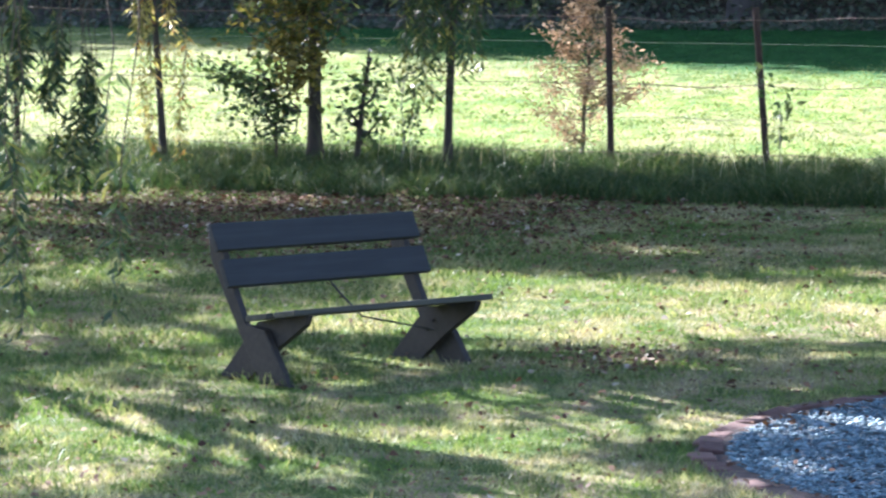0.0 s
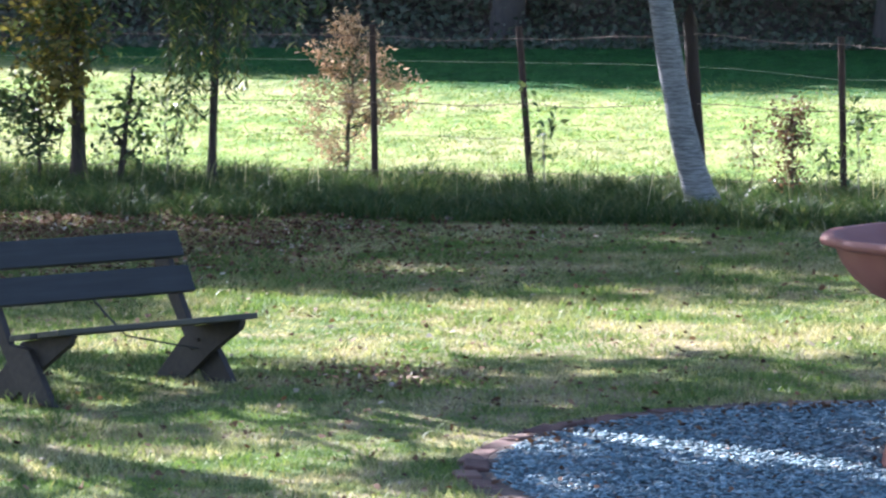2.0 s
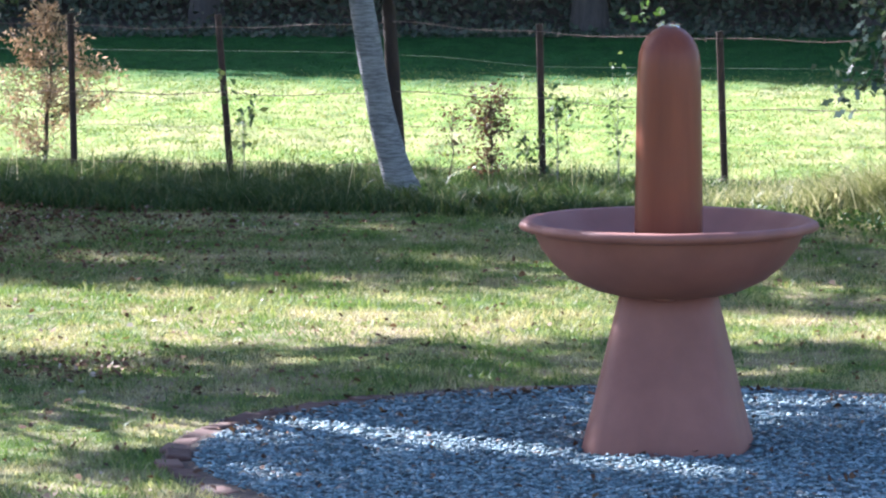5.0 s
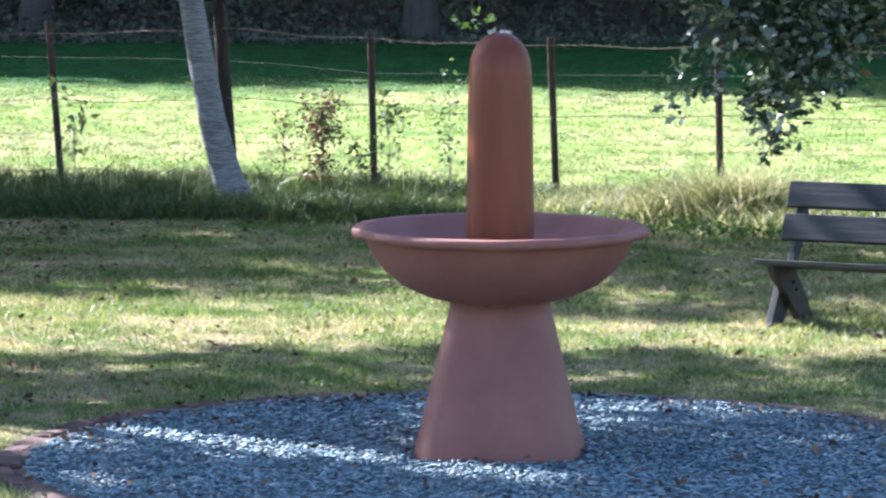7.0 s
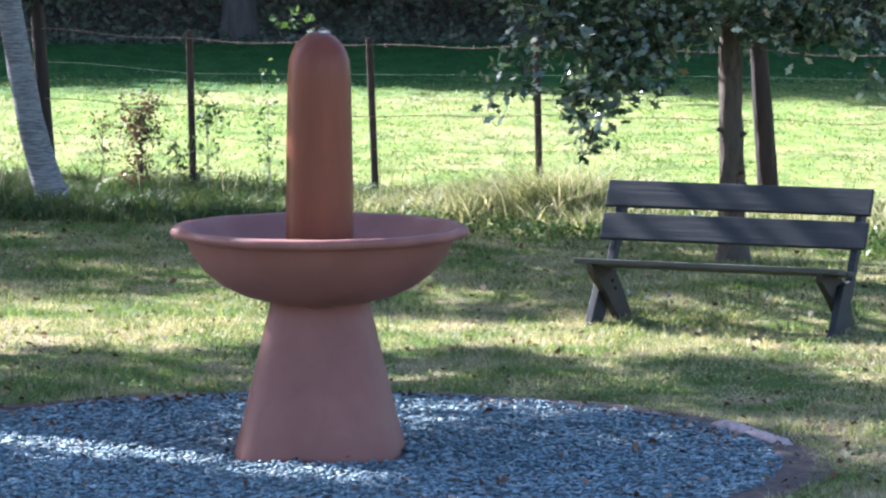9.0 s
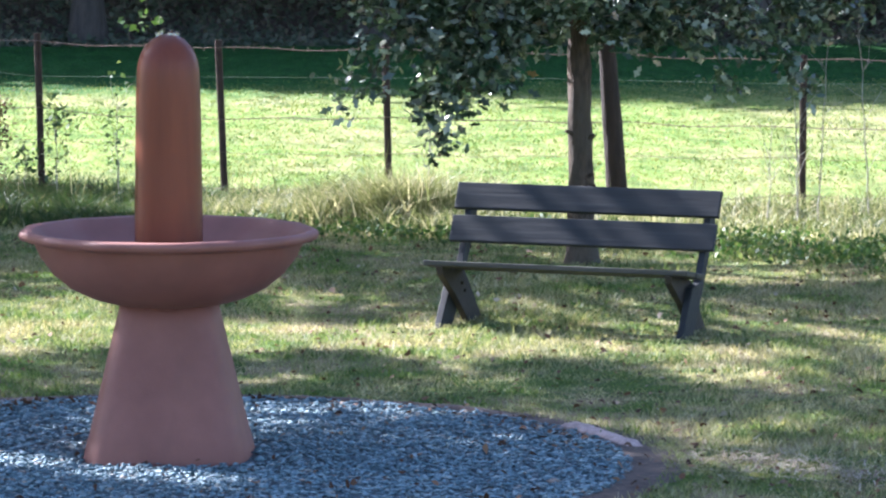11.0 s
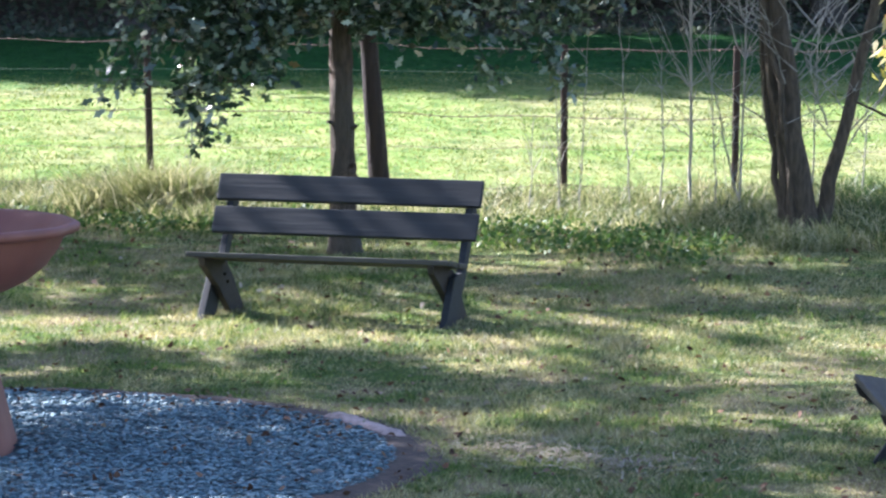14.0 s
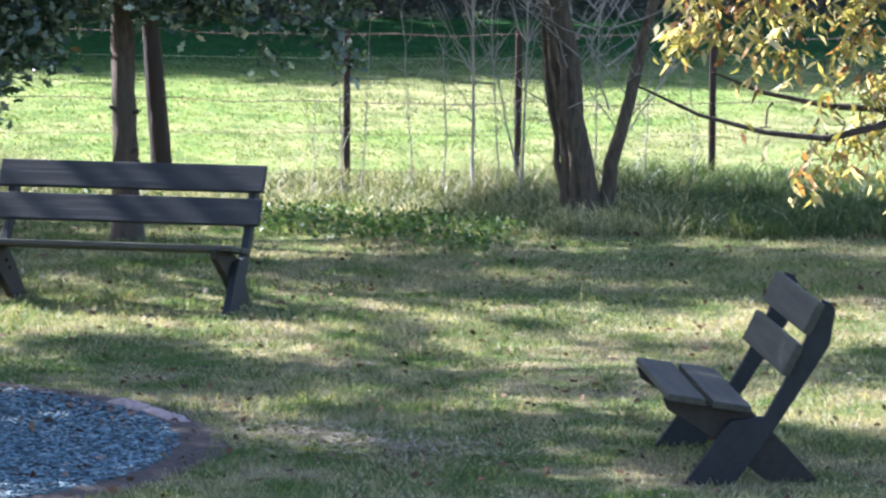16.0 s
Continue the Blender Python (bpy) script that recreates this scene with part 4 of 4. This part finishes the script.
def woods():
    """The wood beyond the meadow: trunks, crowns and low growth."""
    rng = np.random.default_rng(77)
    for k in range(14):
        x = -46 + k * 4.9 + rng.uniform(-1, 1)
        y = min(64.0, max(55.8, 57.6 - (x + 5) * 0.3)) + rng.uniform(-0.8, 1.5)
        crown_tree("woodland_tree", "dark woodland tree beyond the meadow", (x, y), (0.2, 0), 11.0, 0.2,
                   [((x, y, 8.6), (3.6, 3.2, 6.3), 150, 14000, 0.6)], M_DARKBARK, M_WOODS, 200 + k, 0.34, 0.22, trunk_sides=8)
    for k in range(15):
        x = -62 + k * 5.6 + rng.uniform(-1, 1)
        y = 68.0 - (x + 20) * 0.06 + rng.uniform(-1.5, 1.5)
        crown_tree("woodland_tree", "dark woodland tree beyond the meadow", (x, y), (0.2, 0), 11.0, 0.22,
                   [((x, y, 6.8), (4.8, 5.2, 6.2), 170, 16000, 0.6)], M_DARKBARK, M_WOODS, 300 + k, 0.40, 0.26, trunk_sides=8)
    # an unseen last row, added to keep sun off the woodland floor
    for k in range(12):
        x = -48 + k * 5.4 + rng.uniform(-1, 1)
        y = 75.0 + rng.uniform(-1.5, 1.5)
        crown_tree("woodland_tree", "dark woodland tree beyond the meadow", (x, y), (0.2, 0), 11.0, 0.22,
                   [((x, y, 7.4), (4.6, 4.6, 6.4), 150, 13000, 0.6)], M_DARKBARK, M_WOODS, 340 + k, 0.42, 0.28, trunk_sides=8)
    P = np.stack([rng.uniform(-34, 34, 80000), 55.0 + 15 * rng.uniform(0, 1, 80000) ** 1.3, np.zeros(80000)], 1)
    P[:, 2] = rng.uniform(0.02, 1, 80000) ** 1.3 * np.clip((P[:, 1] - 56) * 0.36, 0.08, 3.6)
    ob = part_mesh("undergrowth", polys("undergrowth", leaves(rng, P, 0.11, 0.06, 0.2)), M_WOODS)
    tagged(ob, "dark undergrowth at the edge of the wood", "undergrowth", kind="stuff")


woods()


# ---------------------------------------------------------------- gravel, edging, grass, fallen leaves
def gravel():
    bm = bmesh.new()
    ring = [bm.verts.new((POND[0] + (POND_R - 0.05) * math.cos(a), POND[1] + (POND_R - 0.05) * math.sin(a), 0.006)) for a in np.linspace(0, 2 * math.pi, 96, endpoint=False)]
    bm.faces.new(ring)
    tagged(part("gravel_bed", bm, M_BED), "round bed of blue-grey grit", "gravel bed", kind="structure")
    # trodden soil between gravel and lawn
    bm = bmesh.new()
    rnd = random.Random(3)
    n = 120
    inner, outer = [], []
    for k in range(n):
        a = 2 * math.pi * k / n
        w = 0.10 + 0.05 * math.sin(3 * a + 1) + 0.02 * math.exp(-((a - 6.1) / 0.35) ** 2) + rnd.uniform(-0.03, 0.03)
        r0, r1 = POND_R - 0.12 + rnd.uniform(-0.04, 0.03), POND_R + w
        inner.append(bm.verts.new((POND[0] + r0 * math.cos(a), POND[1] + r0 * math.sin(a), 0.014)))
        outer.append(bm.verts.new((POND[0] + r1 * math.cos(a), POND[1] + r1 * math.sin(a), 0.003)))
    for k in range(n):
        bm.faces.new((inner[k], outer[k], outer[(k + 1) % n], inner[(k + 1) % n]))
    tagged(part("soil_edge", bm, M_SOIL), "strip of bare brown soil round the gravel", "soil", kind="structure")
    rng = np.random.default_rng(8)
    n = 27000
    r = (POND_R - 0.10) * np.sqrt(rng.uniform(0, 1, n))
    a = rng.uniform(0, 2 * math.pi, n)
    C = np.stack([POND[0] + r * np.cos(a), POND[1] + r * np.sin(a), rng.uniform(0.008, 0.024, n)], 1)
    inner = (np.abs(C[:, 0] + 0.022) < 0.41) & (np.abs(C[:, 1] - 20.02) < 0.41)
    C = C[~inner]
    n = len(C)
    base = np.array([(1, 0, 0), (-1, 0, 0), (0, 1, 0), (0, -1, 0), (0, 0, 1), (0, 0, -1)], float)
    s = np.stack([rng.uniform(0.009, 0.030, n), rng.uniform(0.006, 0.017, n), rng.uniform(0.003, 0.008, n)], 1)
    V = base[None] * s[:, None] * rng.uniform(0.5, 1.5, (n, 6, 1))
    th = rng.uniform(0, 2 * math.pi, n)
    tilt = rng.normal(size=n) * 0.4
    y2 = V[..., 1] * np.cos(tilt)[:, None] - V[..., 2] * np.sin(tilt)[:, None]
    z2 = V[..., 1] * np.sin(tilt)[:, None] + V[..., 2] * np.cos(tilt)[:, None]
    x2 = V[..., 0] * np.cos(th)[:, None] - y2 * np.sin(th)[:, None]
    y3 = V[..., 0] * np.sin(th)[:, None] + y2 * np.cos(th)[:, None]
    V = np.stack([x2, y3, z2], -1) + C[:, None]
    me = solids("gravel", V, [(0, 2, 4), (2, 1, 4), (1, 3, 4), (3, 0, 4), (2, 0, 5), (1, 2, 5), (3, 1, 5), (0, 3, 5)])
    tagged(part_mesh("gravel", me, M_GRAVEL), "blue-grey stone chippings round the fountain", "gravel", kind="stuff")


gravel()


def lawn():
    rng = np.random.default_rng(9)
    n = 560000
    y = np.sqrt(rng.uniform(16.2 ** 2, 34.0 ** 2, n))
    x = y * rng.uniform(-0.315, 0.315, n)
    far = np.hypot(x - POND[0], y - POND[1])
    keep = (far > POND_R + 0.05) & (y < fence_y(x) - 0.3)
    x, y = x[keep], y[keep]
    n = len(x)
    P = np.stack([x, y, np.zeros(n)], 1)
    h = rng.uniform(0.014, 0.036, n) * (1 + 0.5 * np.sin(1.7 * x + 0.6 * y) * np.sin(1.3 * y - x))
    tall = rng.uniform(0, 1, n) < 0.006
    h[tall] *= rng.uniform(1.5, 2.6, tall.sum())
    a = rng.uniform(0, 2 * math.pi, n)
    w = rng.uniform(0.0025, 0.005, n)
    side = np.stack([np.cos(a) * w, np.sin(a) * w, np.zeros(n)], 1)
    tip = P + np.stack([rng.normal(size=n) * 0.6 * h, rng.normal(size=n) * 0.6 * h, h], 1)
    tagged(part_mesh("lawn_grass", polys("lawn_grass", np.stack([P - side, P + side, tip], 1)), M_LAWN), "short lawn grass, green with straw-coloured patches", "grass", kind="stuff")


lawn()


def blades(rng, x, y, h, w, bend):
    """Bent blades of two pieces."""
    n = len(x)
    P = np.stack([x, y, np.zeros(n)], 1)
    a = rng.uniform(0, 2 * math.pi, n)
    side = np.stack([np.cos(a) * w, np.sin(a) * w, np.zeros(n)], 1)
    d = np.stack([rng.normal(size=n), rng.normal(size=n) * 0.6, np.zeros(n)], 1) * (bend * h)[:, None]
    mid = P + d * 0.35 + np.array([0, 0, 1.0]) * (h * 0.6)[:, None]
    tip = P + d + np.array([0, 0, 1.0]) * h[:, None]
    return np.stack([P - side, P + side, mid + side * 0.8, tip, mid - side * 0.8], 1)


def blade_mesh(name, V):
    return solids(name, V, [(0, 1, 2), (0, 2, 4), (4, 2, 3)])


def lawn_tufts():
    """Longer tufts the mower has left, thicker towards the willows."""
    rng = np.random.default_rng(19)
    n_c = 2300
    cy = np.sqrt(rng.uniform(17.0 ** 2, 30.0 ** 2, n_c))
    cx = cy * rng.uniform(-0.31, 0.31, n_c)
    keep = (np.hypot(cx - POND[0], cy - POND[1]) > POND_R + 0.15) & (rng.uniform(0, 1, n_c) < np.where(cx < -4.4, 1.0, 0.55))
    cx, cy = cx[keep], cy[keep]
    size = rng.uniform(0.4, 1.0, len(cx)) * np.where(cx < -4.4, 1.25, 1.0)
    n = len(cx) * 34
    which = rng.integers(0, len(cx), n)
    x = cx[which] + rng.normal(size=n) * 0.09 * size[which]
    y = cy[which] + rng.normal(size=n) * 0.07 * size[which]
    V = blades(rng, x, y, rng.uniform(0.025, 0.085, n) * size[which], rng.uniform(0.0025, 0.0045, n), rng.uniform(0.4, 1.3, n))
    tagged(part_mesh("lawn_tufts", blade_mesh("lawn_tufts", V), M_CLUMP), "longer green tufts of grass in the lawn", "grass", kind="stuff")


lawn_tufts()


def verge():
    """The unmown strip before the fence: lush in the shade, dry and tufted further along."""
    rng = np.random.default_rng(10)
    n, n_c = 130000, 3400
    cx = rng.uniform(-11.5, 10.5, n_c)
    cu = rng.uniform(0, 1, n_c)
    cs = rng.uniform(0.4, 1.4, n_c) * (1 - 0.4 * np.exp(-((cx - 0.5) / 0.7) ** 2) - 0.15 * np.exp(-((cx + 1.6) / 1.4) ** 2))
    which = rng.integers(0, n_c, n)
    x = cx[which] + rng.normal(size=n) * 0.06
    u = np.clip(cu[which] + rng.normal(size=n) * 0.03, 0, 1)
    wide = 2.35 + 1.5 * np.clip((x - 2.6) / 1.6, 0, 1) + 0.13 * np.clip(-x - 3, 0, 9)
    y = fence_y(x) + 0.35 - (wide + 0.35) * (1 - u) + 0.12 * np.sin(2.3 * x) + 0.08 * np.sin(5.1 * x + 1)
    dry = np.clip((x + 0.3) / 1.2, 0, 1) * np.clip((7.2 - x) / 0.8, 0, 1)
    near_shrub = np.exp(-((x - 6.9) / 1.5) ** 2)
    h = rng.uniform(0.10, 0.26, n) * cs[which] * np.where(x > 2.6, 0.22 + 0.3 * u + 0.5 * near_shrub, 0.66 + 0.14 * u + 0.12 * np.clip(x + 4, 0, 1))
    is_dry = (rng.uniform(0, 1, n_c)[which] * 0.6 + rng.uniform(0, 1, n) * 0.4) < 0.10 + 0.6 * dry
    V = blades(rng, x, y, h, rng.uniform(0.003, 0.0075, n), rng.uniform(0.4, 1.3, n))
    tagged(part_mesh("long_grass", blade_mesh("long_grass", V[~is_dry]), M_LONG), "unmown dark green grass along the fence", "grass", kind="stuff")
    tagged(part_mesh("dry_grass", blade_mesh("dry_grass", V[is_dry]), M_DRY), "tall dry straw-coloured grass along the fence", "grass", kind="stuff")
    # a tall dry tussock and single seed stalks
    n = 2000
    tx = np.concatenate([1.72 + rng.normal(size=n) * 0.16, 1.3 + rng.normal(size=n // 2) * 0.22, 0.6 + rng.normal(size=n // 2) * 0.35])
    ty = np.concatenate([31.2 + rng.normal(size=n) * 0.12, 31.2 + rng.normal(size=n // 2) * 0.12, 31.5 + rng.normal(size=n // 2) * 0.15])
    m = len(tx)
    top = np.concatenate([np.full(n, 0.44), np.full(n // 2, 0.32), np.full(n // 2, 0.2)])
    V = blades(rng, tx, ty, top * rng.uniform(0.35, 1.1, m), rng.uniform(0.003, 0.0065, m), rng.uniform(0.3, 1.3, m))
    tagged(part_mesh("grass_tussock", blade_mesh("grass_tussock", V), M_DRY), "tall dry tussock of grass before the fence", "grass", kind="stuff")
    n = 420
    x = rng.uniform(-10, 9, n)
    V = blades(rng, x, fence_y(x) - rng.uniform(0.1, 1.7, n), rng.uniform(0.3, 0.7, n) * np.where(x > 2.6, 0.65, 1.0), rng.uniform(0.002, 0.0035, n), rng.uniform(0.05, 0.3, n))
    tagged(part_mesh("seed_stalks", blade_mesh("seed_stalks", V), M_DRY), "thin dry seed stalks in the long grass", "grass", kind="stuff")


verge()


def weeds():
    """Low broad-leaved weeds at the edge of the long grass."""
    rng = np.random.default_rng(15)
    n_c = 70
    cx = rng.uniform(0.3, 5.4, n_c)
    cy = fence_y(cx) - (2.35 + 1.5 * np.clip((cx - 2.6) / 1.6, 0, 1)) + 0.25 + rng.normal(size=n_c) * 0.5
    which = rng.integers(0, n_c, 4800)
    P = np.stack([cx[which] + rng.normal(size=4800) * 0.15, cy[which] + rng.normal(size=4800) * 0.15, rng.uniform(0.015, 0.09, 4800)], 1)
    tagged(part_mesh("weeds", polys("weeds", leaves(rng, P, 0.045, 0.03, -0.2)), M_WEED), "low bright green weeds at the edge of the lawn", "weeds", kind="stuff")
    n = 650
    x = 2.9 + rng.normal(size=n) * 0.30
    y = 19.25 + rng.normal(size=n) * 0.24 - 0.6 * (x - 2.9)
    a = rng.uniform(0, math.pi, n)
    L = rng.uniform(0.04, 0.13, n)
    d = np.stack([np.cos(a) * L, np.sin(a) * L, rng.uniform(-0.01, 0.02, n)], 1)
    s = np.stack([-np.sin(a), np.cos(a), np.zeros(n)], 1) * 0.003
    P = np.stack([x, y, rng.uniform(0.02, 0.05, n)], 1)
    tagged(part_mesh("straw", polys("straw", np.stack([P - s, P + s, P + d + s, P + d - s], 1)), M_STRAW), "loose dry straw lying on the lawn", "straw", kind="stuff")


weeds()


def meadow():
    rng = np.random.default_rng(12)
    n = 150000
    y = rng.uniform(33.0, 56.5, n)
    x = y * rng.uniform(-0.32, 0.32, n)
    keep = y > fence_y(x) + 0.2
    x, y = x[keep], y[keep]
    n = len(x)
    V = blades(rng, x, y, rng.uniform(0.010, 0.024, n), rng.uniform(0.003, 0.006, n), rng.uniform(0.6, 1.6, n))
    # blades past the edge of the wood's shade take the darker colour
    wood_shade = y + np.minimum(0.9 * (x + 5), 0) + 1.0 * np.sin(0.7 * x) + rng.normal(size=n) * 0.8 > 46.8
    tagged(part_mesh("meadow_grass", blade_mesh("meadow_grass", V[~wood_shade]), M_MEADOW), "sunlit grazed meadow grass beyond the fence", "grass", kind="stuff")
    tagged(part_mesh("shaded_grass", blade_mesh("shaded_grass", V[wood_shade]), M_SHADED_GRASS), "dark green grass towards the wood, with the wood's shade put into its colour", "grass", kind="stuff")


meadow()


def meadow_tufts():
    """Coarser tufts left by the grazing."""
    rng = np.random.default_rng(16)
    n_c = 1500
    cy = rng.uniform(34.5, 48, n_c)
    cx = cy * rng.uniform(-0.31, 0.31, n_c)
    which = rng.integers(0, n_c, 36000)
    s = rng.uniform(0.04, 0.16, n_c)[which]
    x = cx[which] + rng.normal(size=36000) * s * 1.6
    y = cy[which] + rng.normal(size=36000) * s
    V = blades(rng, x, y, rng.uniform(0.012, 0.045, 36000), rng.uniform(0.003, 0.006, 36000), rng.uniform(0.6, 1.6, 36000))
    keep = y > fence_y(x) + 0.4
    tagged(part_mesh("meadow_tufts", blade_mesh("meadow_tufts", V[keep]), M_TUFT), "darker tufts of coarse grass in the meadow", "grass", kind="stuff")


meadow_tufts()


def fallen():
    rng = np.random.default_rng(13)
    n1, n2, n3, n4 = 15000, 6000, 380, 420
    ring, turn = POND_R - 0.12 - np.abs(rng.normal(size=n4)) * 0.16, rng.uniform(0.15, 3.0, n4)
    x = np.concatenate([rng.normal(size=n1) * 1.7 - 6.7, np.zeros(n2), rng.normal(size=n3) * 0.26 - 3.2, POND[0] + ring * np.cos(turn)])
    y = np.concatenate([rng.triangular(26.3, 30.8, 32.4, n1), rng.uniform(17, 32, n2), 22.6 + rng.normal(size=n3) * 0.28, POND[1] + ring * np.sin(turn)])
    x[n1:n1 + n2] = y[n1:n1 + n2] * rng.uniform(-0.31, 0.31, n2)
    keep = y < fence_y(x) - 2.2
    x, y = x[keep], y[keep]
    n = len(x)
    P = np.stack([x, y, rng.uniform(0.010, 0.032, n)], 1)
    d = rng.normal(size=(n, 3))
    d[:, 2] *= 0.25
    d = unit(d)
    s = unit(np.cross(d, rng.normal(size=(n, 3)) * 0.5 + np.array([0, 0, 1.0])))
    L = rng.uniform(0.018, 0.055, (n, 1))
    up = np.array([0, 0, 1.0]) * L * rng.uniform(-0.3, 0.35, (n, 1))
    V = np.stack([P, P + d * L * 0.35 + s * L * 0.3 + up, P + d * L * 0.75 + s * L * 0.2 + up, P + d * L, P + d * L * 0.7 - s * L * 0.3 + up * 0.6, P + d * L * 0.3 - s * L * 0.22 + up * 0.6], 1)
    tagged(part_mesh("fallen_leaves", polys("fallen_leaves", V), M_FALLEN), "brown fallen leaves lying on the lawn", "fallen leaves", kind="stuff")


fallen()


def edging():
    """Bricks laid on edge round the gravel, some sunk or tilted."""
    root = tagged(new("edging"), "ring of worn red bricks set in the lawn round the gravel", "edging", kind="structure")
    rnd = random.Random(14)
    bm = bmesh.new()
    box(bm, -0.108, 0.108, -0.06, 0.06, -0.05, 0.045, 0.012)
    me = bpy.data.meshes.new("brick")
    bm.to_mesh(me)
    bm.free()
    me.materials.append(M_BRICK)
    n = 58
    for k in range(n):
        a = 2 * math.pi * k / n
        if 0.16 < a < 2.25:
            continue
        ob = new("brick", me)
        ob.parent = root
        sink = rnd.uniform(-0.05, -0.025)
        if 2.25 < a < 3.5:
            sink = rnd.uniform(-0.035, -0.008)
        if a < 0.2 or a > 5.2:
            sink = rnd.uniform(-0.075, -0.044)
        rr = POND_R + rnd.uniform(-0.03, 0.03)
        ob.matrix_basis = pose(POND[0] + rr * math.cos(a), POND[1] + rr * math.sin(a), sink, rnd.uniform(-9, 9), rnd.uniform(-5, 5), math.degrees(a) + 90 + rnd.uniform(-8, 8))
    # the far side is a low worn strip, widest and palest at its open end
    for name, a0, a1, high, wide, material, label in (("edging_strip", 0.50, 2.26, 0.019, 0.042, M_STRIP, "thin brown edging strip sunk in the soil"), ("edging_strip", 0.16, 0.49, 0.034, 0.060, M_PALEBRICK, "pale worn end of the edging strip")):
        bm = bmesh.new()
        m, rows = 60, []
        for k in range(m):
            t = k / (m - 1)
            a = a0 + (a1 - a0) * t
            taper = min(1.0, 6 * t + 0.15, 6 * (1 - t) + 0.3)
            r = POND_R - 0.03 + 0.022 * math.sin(9 * a) + rnd.uniform(-0.006, 0.006)
            h = high * taper * (1 + 0.25 * math.sin(17 * a)) + rnd.uniform(-0.003, 0.003)
            prof = ((-wide, -0.02), (-wide * 0.9, h * 0.55), (-wide * 0.5, h * 0.95), (wide * 0.2, h), (wide * 0.75, h * 0.8), (wide, -0.02))
            rows.append([bm.verts.new((POND[0] + (r + u) * math.cos(a), POND[1] + (r + u) * math.sin(a), z)) for u, z in prof])
        for r0, r1 in zip(rows, rows[1:]):
            for q in range(5):
                bm.faces.new((r0[q], r0[q + 1], r1[q + 1], r1[q])).smooth = q in (1, 2, 3)
        bm.faces.new(rows[0])
        bm.faces.new(rows[-1][::-1])
        bmesh.ops.recalc_face_normals(bm, faces=bm.faces)
        part(name, bm, material, root, label)


edging()
